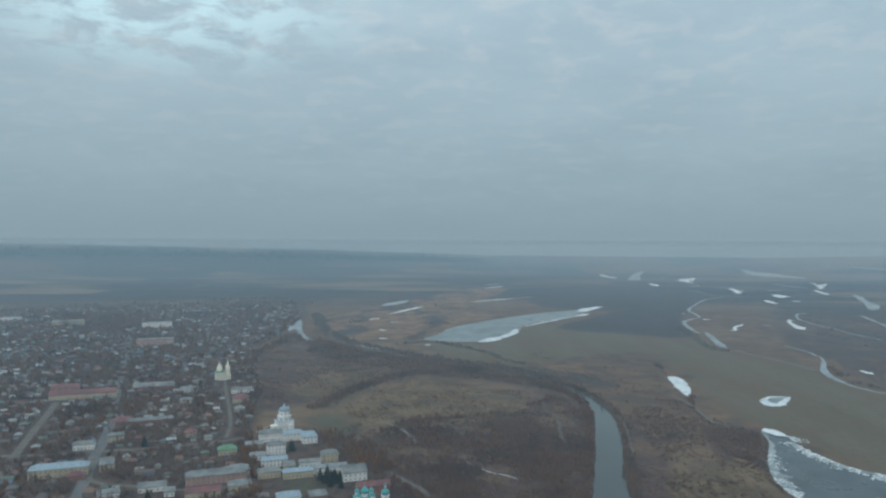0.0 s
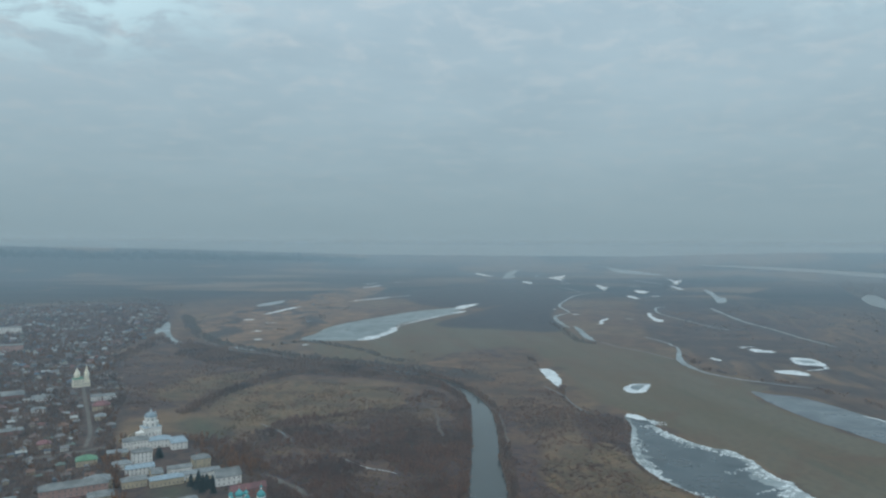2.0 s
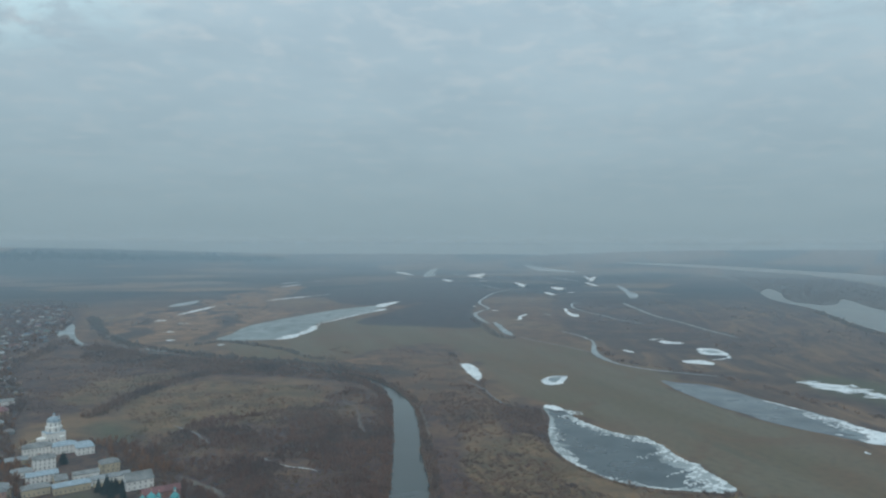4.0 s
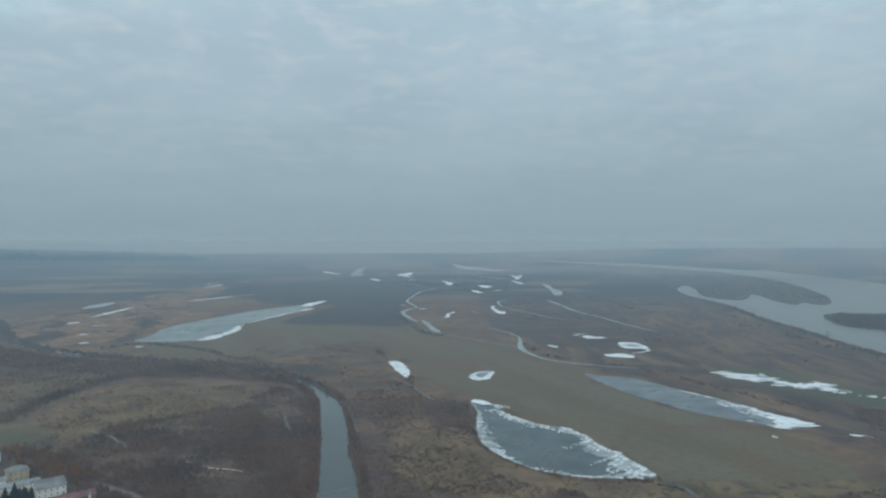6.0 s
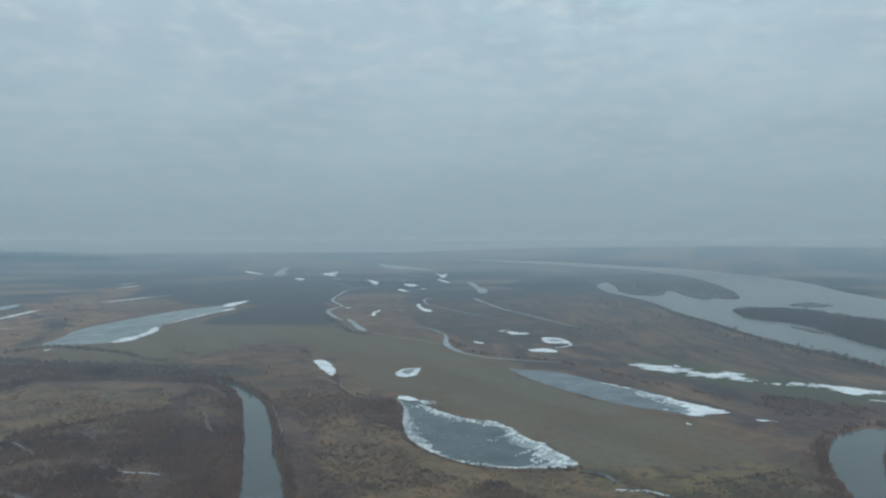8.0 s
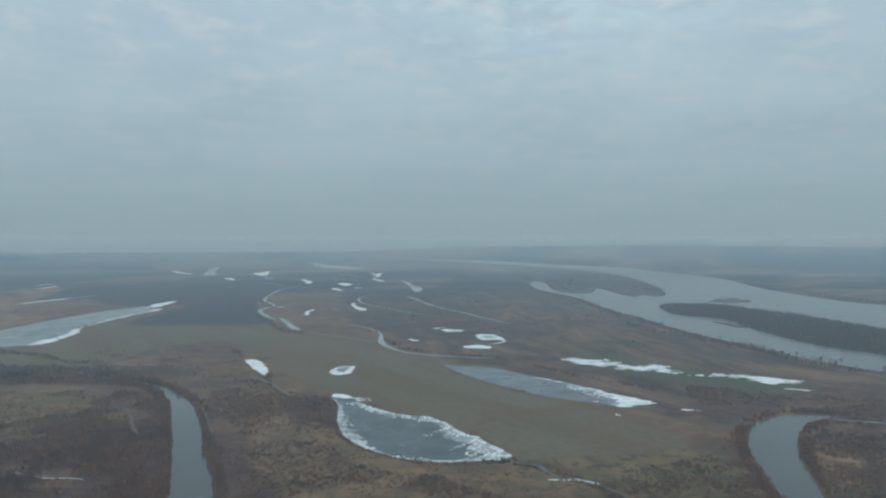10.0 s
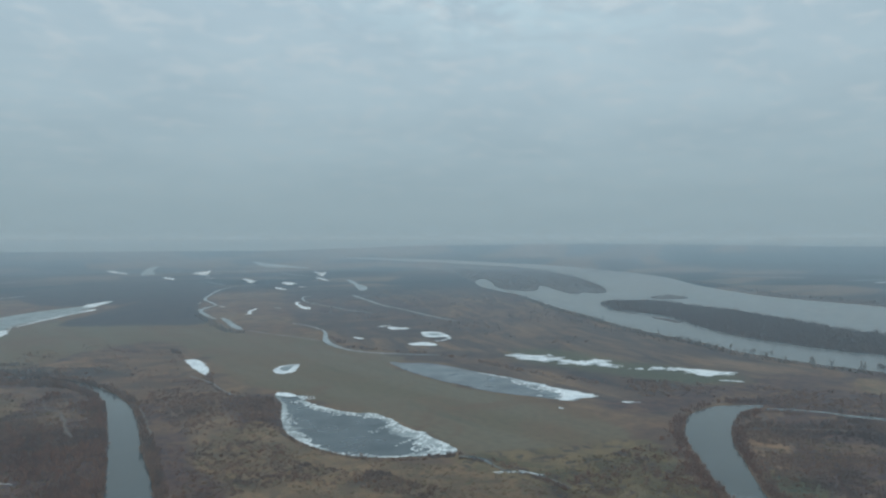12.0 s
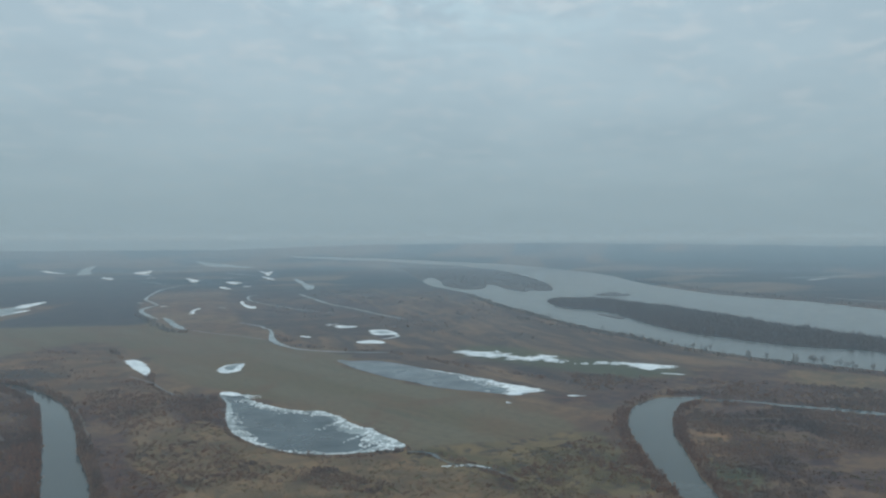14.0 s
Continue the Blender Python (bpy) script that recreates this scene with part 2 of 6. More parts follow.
STRAW = twig_material("straw", [(0.150, 0.110, 0.064), (0.230, 0.168, 0.094), (0.120, 0.096, 0.056)])
NEEDLES = twig_material("dark_needles", [(0.018, 0.026, 0.022), (0.032, 0.042, 0.032), (0.026, 0.034, 0.028)])
BARK = plain("bark", (0.09, 0.075, 0.065), 0.9, 0.3, 0.8)


def palette(name, colours, rough=0.7, wear=0.3, islands=False):
    """One of a few paints for each object, weathered in patches."""
    m, n = material(name)
    pick = n.add("NewGeometry").outputs["Random Per Island"] if islands else n.add("ObjectInfo").outputs["Random"]
    ramp = n.add("ValToRGB", {0: pick})
    ramp.color_ramp.interpolation = "CONSTANT"
    e = ramp.color_ramp.elements
    while len(e) < len(colours):
        e.new(0.5)
    for i, c in enumerate(colours):
        e[i].position = i / len(colours)
        e[i].color = (*c, 1)
    pos = n.add("NewGeometry").outputs["Position"]
    v = n.ramp(n.noise(pos, 0.5, 5.0, 0.65), 0.35, 0.7)
    c = n.mix(n.math("MULTIPLY", v, wear), ramp.outputs[0], (0.09, 0.075, 0.065))
    n.tree.links.new(c, n.bsdf.inputs["Base Color"])
    n.bsdf.inputs["Roughness"].default_value = rough
    return m


ROOFS = palette("roofing", [(0.20, 0.20, 0.195), (0.165, 0.072, 0.062), (0.29, 0.30, 0.29), (0.10, 0.095, 0.09), (0.17, 0.165, 0.16), (0.150, 0.10, 0.08), (0.17, 0.080, 0.066), (0.09, 0.085, 0.08),
                            (0.40, 0.42, 0.41), (0.19, 0.105, 0.070), (0.20, 0.195, 0.19), (0.11, 0.145, 0.120), (0.14, 0.105, 0.09), (0.28, 0.30, 0.30), (0.11, 0.135, 0.17), (0.12, 0.10, 0.09)], 0.7, 0.3)
WALLS = palette("house_walls", [(0.32, 0.27, 0.18), (0.22, 0.15, 0.11), (0.58, 0.56, 0.51), (0.16, 0.12, 0.10), (0.28, 0.16, 0.12), (0.20, 0.17, 0.14),
                                (0.40, 0.34, 0.24), (0.20, 0.20, 0.19), (0.17, 0.21, 0.24)], 0.85, 0.25)
WHITE = plain("whitewash", (0.74, 0.74, 0.71), 0.8, 0.06, 0.15)
CREAM = plain("yellow_limewash", (0.46, 0.39, 0.27), 0.85, 0.14, 0.15)
PINK = plain("pink_limewash", (0.40, 0.26, 0.22), 0.85, 0.18, 0.15)
BRICK = plain("red_brick", (0.26, 0.13, 0.10), 0.9, 0.2, 0.3)
TIN = plain("weathered_tin", (0.168, 0.174, 0.170), 0.7, 0.35, 0.12)
DARK_TIN = plain("dark_sheet_metal", (0.20, 0.215, 0.22), 0.55, 0.2, 0.12)
RED_TIN = plain("red_painted_tin", (0.165, 0.062, 0.060), 0.55, 0.3, 0.1)
GREEN_TIN = plain("green_painted_tin", (0.10, 0.22, 0.12), 0.5, 0.2, 0.2)
TURQUOISE = plain("turquoise_painted_tin", (0.06, 0.30, 0.31), 0.45, 0.15, 0.4)
SKY_BLUE = plain("pale_blue_tin", (0.26, 0.33, 0.38), 0.65, 0.15, 0.4)
GILT = plain("dull_gilding", (0.45, 0.40, 0.25), 0.4, 0.1, 2.0)
GLASS = plain("window_glass", (0.16, 0.17, 0.18), 0.25, 0.2, 1.0)
ASPHALT = plain("asphalt", (0.125, 0.122, 0.118), 0.9, 0.25, 0.06)
ISLAND_SOIL = plain("island_soil", (0.075, 0.060, 0.050), 0.95, 0.3, 0.02)
TRACK = plain("bare_track", (0.125, 0.106, 0.088), 0.95, 0.25, 0.1)


def haze_material(density, colour):
    m = bpy.data.materials.new("haze")
    m.use_nodes = True
    tree = m.node_tree
    tree.nodes.clear()
    n = Nodes(tree)
    v = n.add("VolumeScatter", {"Color": (*colour, 1), "Density": density, "Anisotropy": 0.0})
    out = n.add("OutputMaterial")
    tree.links.new(v.outputs[0], out.inputs["Volume"])
    return m


# ---------------------------------------------------------------- the lie of the land
FLAT, EDGE = 3900.0, 4850.0
RIM_AT = [-180, -60, -32, -10, 4, 25, 36, 50, 70, 100, 180]
RIM_UP = [120, 165, 166, 132, 98, 98, 130, 142, 128, 120, 120]


def land(x, y):
    """The ground's height: a flat flood plain, its added rim standing for farther land."""
    r = math.hypot(x, y)
    if r <= FLAT:
        return 0.0
    s = min((r - FLAT) / (EDGE - FLAT), 1.0)
    return float(np.interp(math.degrees(math.atan2(x, y)), RIM_AT, RIM_UP)) * s * s


def mesh_object(name, verts, faces, mat, parent=None, smooth=False):
    me = bpy.data.meshes.new(name)
    me.from_pydata(verts, [], faces)
    me.materials.append(mat)
    me.update()
    ob = new(name, me)
    if parent:
        ob.parent = parent
    if smooth:
        me.polygons.foreach_set("use_smooth", [True] * len(me.polygons))
    return ob


def curve_through(pts, closed=True, steps=6):
    """A smooth line through a few points."""
    out, n = [], len(pts)
    for i in range(n if closed else n - 1):
        if closed:
            a, b, c, d = (Vector(pts[(i + k) % n]) for k in (-1, 0, 1, 2))
        else:
            a, b, c, d = (Vector(pts[min(max(i + k, 0), n - 1)]) for k in (-1, 0, 1, 2))
        for s in range(steps):
            t = s / steps
            out.append(0.5 * (2 * b + (c - a) * t + (2 * a - 5 * b + 4 * c - d) * t * t + (3 * b - a - 3 * c + d) * t ** 3))
    if not closed:
        out.append(Vector(pts[-1]))
    return out


def sheet(name, pts, z, mat, rough=0.0, thick=0.0, steps=6, parent=None):
    """A flat sheet with a smooth outline, ragged by rough metres, and thick metres deep."""
    from mathutils.geometry import tessellate_polygon
    line = curve_through(pts, True, steps)
    ring = []
    for p in line:
        k = 0.075 if thick else (0.07 if rough < 2 else 0.03)
        jx = sum(noise.noise((p.x * k * f, p.y * k * f, 3.1 * f)) * g for f, g in ((1, 1.0), (3, 0.7), (8, 0.5)))
        jy = sum(noise.noise((p.x * k * f, p.y * k * f, 5.9 * f)) * g for f, g in ((1, 1.0), (3, 0.7), (8, 0.5)))
        if thick > 0.1:
            w = sum(noise.noise((p.x * f, p.y * f, 8.3)) * g for f, g in ((0.05, 0.7), (0.17, 1.0), (0.45, 0.9))) * 2.4
            jx, jy = jx * 0.5 + 0.78 * w, jy * 0.5 - 0.62 * w
        ring.append(Vector((p.x + jx * rough, p.y + jy * rough, 0)))
    tris = tessellate_polygon([ring])
    n = len(ring)
    verts = [(p.x, p.y, land(p.x, p.y) + z) for p in ring]
    faces = [tuple(t) for t in tris]
    if thick:
        verts += [(p.x, p.y, land(p.x, p.y) + z - thick) for p in ring]
        faces += [(i, (i + 1) % n, n + (i + 1) % n, n + i) for i in range(n)]
    ob = mesh_object(name, verts, faces, mat, parent)
    fix = bmesh.new()
    fix.from_mesh(ob.data)
    up = [f for f in fix.faces if abs(f.normal.z) > 0.5 and f.normal.z < 0]
    bmesh.ops.reverse_faces(fix, faces=up)
    fix.to_mesh(ob.data)
    fix.free()
    return ob


def loft(name, a, b, z, mat, along=80, across=6):
    """A sheet between two banks, given from one end to the other."""
    def even(pts):
        line = curve_through(pts, False, 8)
        d = [0.0]
        for p, q in zip(line, line[1:]):
            d.append(d[-1] + (q - p).length)
        out, j = [], 0
        for i in range(along + 1):
            s = d[-1] * i / along
            while j < len(d) - 2 and d[j + 1] < s:
                j += 1
            t = (s - d[j]) / max(d[j + 1] - d[j], 1e-6)
            out.append(line[j].lerp(line[j + 1], min(t, 1.0)))
        return out
    la, lb = even(a), even(b)
    verts, faces = [], []
    for p, q in zip(la, lb):
        for k in range(across + 1):
            m = p.lerp(q, k / across)
            verts.append((m.x, m.y, land(m.x, m.y) + z))
    w = across + 1
    for i in range(along):
        for k in range(across):
            faces.append((i * w + k, i * w + k + 1, (i + 1) * w + k + 1, (i + 1) * w + k))
    ob = mesh_object(name, verts, faces, mat)
    if ob.data.polygons[len(ob.data.polygons) // 2].normal.z < 0:
        ob.data.flip_normals()
    return ob


def ribbon(name, pts, wide, z, mat, rough=0.0):
    """A channel: a centre line and its width, or widths from end to end."""
    line = curve_through(pts, False, 8)
    n = len(line)
    wides = wide if isinstance(wide, tuple) else (wide, wide)
    verts, faces = [], []
    for i, p in enumerate(line):
        t = (line[min(i + 1, n - 1)] - line[max(i - 1, 0)]).normalized()
        side = Vector((-t.y, t.x))
        s = i / (n - 1) * (len(wides) - 1)
        k = min(int(s), len(wides) - 2)
        w = wides[k] + (wides[k + 1] - wides[k]) * (s - k)
        w *= 1 + 0.6 * noise.noise((p.x * 0.03, p.y * 0.03, 2.2)) + 0.35 * noise.noise((p.x * 0.11, p.y * 0.11, 4.1)) if rough > 1 else 1.0
        for sgn in (-1, 1):
            e = p + side * (sgn * w / 2)
            e += Vector((noise.noise((e.x * 0.08, e.y * 0.08, 0.3)), noise.noise((e.x * 0.08, e.y * 0.08, 7.3)))) * rough
            verts.append((e.x, e.y, land(e.x, e.y) + z))
    faces = [(2 * i, 2 * i + 1, 2 * i + 3, 2 * i + 2) for i in range(n - 1)]
    ob = mesh_object(name, verts, faces, mat)
    if ob.data.polygons[0].normal.z < 0:
        ob.data.flip_normals()
    return ob


def inside(pts, ring):
    """Which of the points lie inside a closed line, and how far each is from it."""
    a = np.array([(p[0], p[1]) for p in ring], float)
    c = np.roll(a, -1, 0)
    hit = np.zeros(len(pts), bool)
    far = np.full(len(pts), 1e9)
    for (x0, y0), (x1, y1) in zip(a, c):
        cross = ((y0 > pts[:, 1]) != (y1 > pts[:, 1])) & (pts[:, 0] < (x1 - x0) * (pts[:, 1] - y0) / (y1 - y0 + 1e-9) + x0)
        hit ^= cross
        d = np.array((x1 - x0, y1 - y0))
        t = np.clip(((pts - (x0, y0)) @ d) / (d @ d + 1e-9), 0, 1)
        far = np.minimum(far, np.hypot(*(pts - (x0, y0) - t[:, None] * d).T))
    return hit, far


COVER = {}


def field(kind, ring):
    """A stretch of land on which one kind of cover grows."""
    COVER.setdefault(kind, []).append(ring)


field("meadow", [(245, 1484), (469, 1389), (507, 1383), (475, 1197), (511, 1138), (542, 1045), (523, 934), (536, 843), (553, 785), (503, 763), (495, 702), (490, 630), (493, 561), (508, 514), (514, 471), (509, 436), (493, 389), (471, 352), (417, 338), (380, 368), (339, 380), (338, 412), (346, 467), (353, 536), (338, 570), (330, 648), (327, 698), (310, 738), (311, 812), (337, 937), (346, 1081), (318, 1181), (243, 1193), (193, 1173)])
field("meadow", [(-17, 1262), (80, 1266), (149, 1395), (173, 1508), (280, 1598), (339, 1515), (488, 1382), (467, 1266), (298, 1162), (215, 1119), (149, 1035), (81, 1023), (16, 1091)])
field("rough_grass", [(384, 349), (458, 301), (391, 245), (341, 264), (338, 308)])
field("plough", [(247, 1511), (352, 1420), (484, 1366), (556, 1634), (667, 1915), (861, 2314), (928, 2832), (757, 2965), (489, 2797), (300, 2533), (287, 2012), (428, 1918), (520, 1973), (392, 1752)])
field("brush", [(207, 3354), (627, 3961), (1029, 3485), (806, 2969), (383, 2689), (202, 2583)])
field("reeds", [(-246, 1510), (-238, 1820), (-169, 2041), (-44, 2374), (130, 2839), (262, 2779), (75, 1965), (137, 1740), (22, 1522), (-39, 1321), (-108, 1319), (-193, 1315)])
field("reeds", [(139, 1004), (181, 1048), (220, 1002), (227, 884), (204, 895), (154, 936)])
field("reeds", [(556, 301), (568, 265), (511, 242), (463, 208), (440, 187), (410, 198), (464, 240)])
field("rough_grass", [(175, 540), (251, 593), (253, 542), (255, 497), (273, 436), (312, 393), (342, 332), (355, 293), (330, 255), (220, 328), (157, 386), (168, 449)])
field("rough_grass", [(-118, 813), (-60, 915), (28, 905), (80, 850), (96, 770), (50, 715), (-10, 690), (-60, 680), (-93, 712)])
field("rough_grass", [(-194, 858), (-169, 951), (-105, 995), (-72, 974), (-125, 860), (-159, 821)])
field("rough_grass", [(881, 341), (913, 250), (837, 229), (803, 299)])
field("lawn", [(748, 593), (782, 514), (735, 471), (682, 520), (700, 578)])
field("lawn", [(-131, 723), (-111, 735), (-88, 687), (-89, 657), (-111, 668)])
field("lawn", [(-112, 534), (-97, 537), (-90, 511), (-107, 507)])
field("lawn", [(462, 233), (481, 224), (465, 199), (434, 195), (433, 209)])
field("swales", [(1381, 2444), (1700, 2000), (1240, 1120), (1040, 720), (960, 500), (930, 254), (806, 220), (700, 440), (600, 480), (560, 800), (600, 1060), (700, 1300), (785, 1609), (1000, 2050)])
field("swales", [(566, 803), (724, 755), (730, 576), (717, 455), (577, 366), (536, 423), (563, 586), (557, 729)])
field("brush", [(1001, 2092), (1426, 2408), (1061, 1505), (914, 1105), (895, 933), (753, 910), (669, 950), (606, 1023), (619, 1148), (631, 1291)])
field("brush", [(1147, 4261), (1822, 4058), (2084, 3521), (1426, 2408), (1018, 2084), (1060, 2579), (990, 2929), (889, 3305)])
field("brush", [(698, 356), (789, 215), (814, 160), (706, 138), (652, 252), (644, 328)])
field("brush", [(521, 820), (652, 789), (712, 644), (743, 471), (705, 447), (643, 581), (585, 707)])
field("brush", [(2266, 1419), (2036, 951), (1864, 511), (1783, 305), (4332, 743), (4074, 1583), (3592, 2364), (3033, 2166)])
field("brush", [(646, 326), (681, 263), (715, 195), (733, 144), (467, 91), (397, 125), (419, 168), (466, 206), (528, 237), (577, 269), (592, 307)])
field("scrub", [(-150, 660), (-74, 690), (-20, 730), (40, 745), (100, 800), (134, 850), (165, 751), (140, 608), (101, 478), (60, 360), (-26, 400), (-60, 500)])
field("scrub", [(-300, 1060), (-266, 1174), (-121, 1066), (-18, 1020), (-47, 954), (-98, 861), (-147, 800), (-186, 749), (-220, 826)])
field("scrub", [(-320, 1400), (-235, 1330), (-135, 1200), (-19, 1110), (82, 1050), (160, 945), (180, 861), (149, 844), (88, 900), (14, 940), (-65, 980), (-156, 1050), (-240, 1120)])
field("scrub", [(135, 478), (165, 610), (186, 720), (205, 700), (200, 620), (178, 540), (165, 440), (150, 360), (96, 360)])
field("scrub", [(266, 700), (309, 690), (300, 645), (260, 550), (242, 556), (240, 620)])
field("scrub", [(180, 900), (120, 1000), (150, 1160), (230, 1180), (290, 1130), (300, 1040), (250, 1080), (190, 1060), (205, 960)])
field("scrub", [(210, 472), (231, 462), (246, 423), (272, 407), (246, 395), (218, 405), (198, 435)])
field("scrub", [(256, 417), (267, 399), (269, 376), (278, 351), (256, 345), (245, 367), (246, 395)])
field("scrub", [(548, 454), (601, 424), (691, 440), (780, 431), (898, 382), (944, 292), (935, 140), (467, 91), (397, 125), (440, 190), (500, 235), (577, 290), (640, 335), (640, 380), (590, 385), (540, 400)])
field("olive", [(324, 402), (370, 390), (409, 367), (478, 343), (453, 300), (417, 262), (394, 225), (322, 289), (332, 322), (318, 364)])
field("olive", [(479, 243), (478, 226), (485, 210), (460, 192), (440, 187), (424, 199), (436, 217)])
field("reeds", [(576, 311), (592, 305), (554, 262), (523, 249), (504, 255), (522, 278)])
field("lawn", [(729, 744), (774, 683), (761, 601), (766, 523), (794, 461), (760, 412), (694, 452), (680, 520), (665, 607), (663, 687)])
field("wood", [(-1949, 3861), (-1679, 3888), (-1337, 4075), (-1279, 3899), (-1509, 3494), (-1816, 3599)])
field("wood", [(-1433, 2925), (-1307, 3078), (-1072, 2996), (-1016, 2781), (-1214, 2720), (-1334, 2723)])
field("wood", [(-1304, 4165), (-1086, 4295), (-724, 4298), (-729, 4136), (-1049, 4029), (-1297, 4044)])
field("brush", [(-592, 2279), (-444, 2526), (-315, 2769), (-155, 3026), (-99, 2800), (-281, 2465), (-380, 2162), (-507, 2071)])
field("town", [(-296, 472), (-1193, 1893), (-968, 1993), (-766, 2101), (-462, 2183), (-335, 1716), (-313, 1376), (-319, 1160), (-207, 826), (-182, 676), (-150, 603), (-113, 638), (-68, 605), (-34, 533), (-38, 476)])
field("town", [(-409, 471), (-1448, 1660), (-1193, 1893), (-296, 472)])
field("wood", [(-2784, 3913), (-2039, 4339), (-1065, 4663), (-320, 4758), (322, 4739), (312, 4583), (-304, 4517), (-1279, 4141), (-1599, 4107), (-2181, 3964), (-2674, 3759)])
field("wood", [(-825, 1570), (-807, 1719), (-692, 1599), (-642, 1443), (-710, 1395)])
field("wood", [(3898, 2566), (4621, 1269), (4186, 1149), (3740, 1748), (3610, 2376)])


BANK = [(2653, 3336), (2155, 2559), (1674, 1924), (1460, 1486), (1286, 1208), (1085, 840), (996, 603), (950, 440), (948, 260), (945, 61)]


def build_ground():
    rings = [0.0, 60.0, 150.0, 240.0]
    r = 300.0
    while r < EDGE:
        rings.append(r)
        r *= 1.0065
    rings.append(EDGE)
    turns = np.radians(np.concatenate([np.arange(-36, 82, 0.2), np.arange(82, 324, 4.0)]))
    rr, aa = np.meshgrid(rings, turns, indexing="ij")
    x, y = (rr * np.sin(aa)).ravel(), (rr * np.cos(aa)).ravel()
    z = [land(a, b) for a, b in zip(x, y)]
    w = len(turns)
    faces = []
    for i in range(len(rings) - 1):
        for k in range(w):
            faces.append((i * w + k, i * w + (k + 1) % w, (i + 1) * w + (k + 1) % w, (i + 1) * w + k))
    ob = mesh_object("ground", np.stack([x, y, z], 1).tolist(), faces, GROUND, smooth=True)
    if ob.data.polygons[w * 6].normal.z < 0:
        ob.data.flip_normals()
    pts = np.stack([x, y], 1)
    ob.data.attributes.new("fields", "FLOAT", "POINT").data.foreach_set("value", np.clip((np.hypot(x, y) - 1900) / 700, 0, 1))
    # how far each place lies from the bank of the great river, and how far along it
    bank = np.array([tuple(p) for p in curve_through(BANK, False, 4)])
    step = np.concatenate([[0], np.cumsum(np.hypot(*np.diff(bank, axis=0).T))])
    away, along = np.full(len(pts), 1e9), np.zeros(len(pts))
    for i in range(len(bank) - 1):
        d = bank[i + 1] - bank[i]
        k = np.clip(((pts - bank[i]) @ d) / (d @ d), 0, 1)
        off = np.hypot(*(pts - bank[i] - k[:, None] * d).T)
        closer = off < away
        away[closer], along[closer] = off[closer], (step[i] + k * (step[i + 1] - step[i]))[closer]
    ob.data.attributes.new("from_bank", "FLOAT", "POINT").data.foreach_set("value", away)
    ob.data.attributes.new("along_bank", "FLOAT", "POINT").data.foreach_set("value", along)
    for name, fields in COVER.items():
        share = np.zeros(len(pts))
        for ring in fields:
            line = np.array([tuple(p) for p in curve_through(ring, True, 3)])
            lo, hi = line.min(0) - 70, line.max(0) + 70
            near = np.where((x > lo[0]) & (x < hi[0]) & (y > lo[1]) & (y < hi[1]))[0]
            hit, far = inside(pts[near], line)
            soft = 6.0 + 0.012 * np.hypot(x[near], y[near])
            share[near] = np.maximum(share[near], np.clip(0.5 + np.where(hit, far, -far) / (2 * soft), 0, 1))
        ob.data.attributes.new(name, "FLOAT", "POINT").data.foreach_set("value", share)
    return ob


ground = tagged(build_ground(), "flat brown flood plain of meadow, scrub and marsh", "ground", kind="structure")


BANK_AT = [-180, -60, -34, -12, 6, 60, 180]
BANK_IN = [0.3, 0.75, 0.8, 0.72, 0.0, 0.0, 0.3]


def build_haze(name, inner, outer, top, density, colour=(0.45, 0.635, 0.775), thins=BANK_IN):
    """A bank of mist: a disc, or a ring if inner is not 0."""
    n, verts, faces = 144, [], []
    radii = (outer,) if not inner else (outer, inner)
    for r in radii:
        for z in (-30.0, top):
            for i in range(n):
                a = 2 * math.pi * i / n
                if inner and r != outer:
                    # the bank thins out over the woods beyond the town
                    r = inner + (outer - 40 - inner) * float(np.interp((math.degrees(a) + 180) % 360 - 180, BANK_AT, thins))
                verts.append((r * math.sin(a), r * math.cos(a), z))
    for i in range(n):
        j = (i + 1) % n
        faces.append((i, j, n + j, n + i))
        if inner:
            faces += [(2 * n + j, 2 * n + i, 3 * n + i, 3 * n + j), (n + i, n + j, 3 * n + j, 3 * n + i), (j, i, 2 * n + i, 2 * n + j)]
    if not inner:
        faces += [tuple(range(n - 1, -1, -1)), tuple(range(n, 2 * n))]
    ob = mesh_object(name, verts, faces, haze_material(density, colour))
    fix = bmesh.new()
    fix.from_mesh(ob.data)
    bmesh.ops.recalc_face_normals(fix, faces=fix.faces)
    fix.to_mesh(ob.data)
    fix.free()
    return ob


tagged(build_haze("haze", 0, 4900.0, 186.0, 2.6e-4), "thin grey-blue winter haze over the flood plain", "haze", kind="structure")
tagged(build_haze("haze_bank", 3650.0, 4895.0, 182.0, 4.6e-4, (0.29, 0.43, 0.54)), "thicker grey-blue haze in the distance", "haze", kind="structure")
tagged(build_haze("far_haze", 4330.0, 4890.0, 172.0, 2.2e-3, (0.13, 0.21, 0.27), (0.3, 0.85, 0.88, 0.72, 0.0, 0.0, 0.3)), "pale blue haze closing in the horizon", "haze", kind="structure")

# ---------------------------------------------------------------- water and ice
WET, RILLS, ROADS, TAKEN, LOTS, LAID = [], [], [], [], [], []


def water(name, pts, label, mat=None, rough=1.0, z=0.12):
    ob = sheet(name, pts, z, mat or THIN_ICE, rough)
    WET.append([tuple(p) for p in curve_through(pts, True, 3)])
    return tagged(ob, label, "water", kind="structure")


def channel(name, a, b, label, mat=None, along=80, across=6):
    ob = loft(name, a, b, 0.12, mat or WATER, along, across)
    WET.append([tuple(p) for p in curve_through(a, False, 3)] + [tuple(p) for p in curve_through(b, False, 3)][::-1])
    return tagged(ob, label, "water", kind="structure")


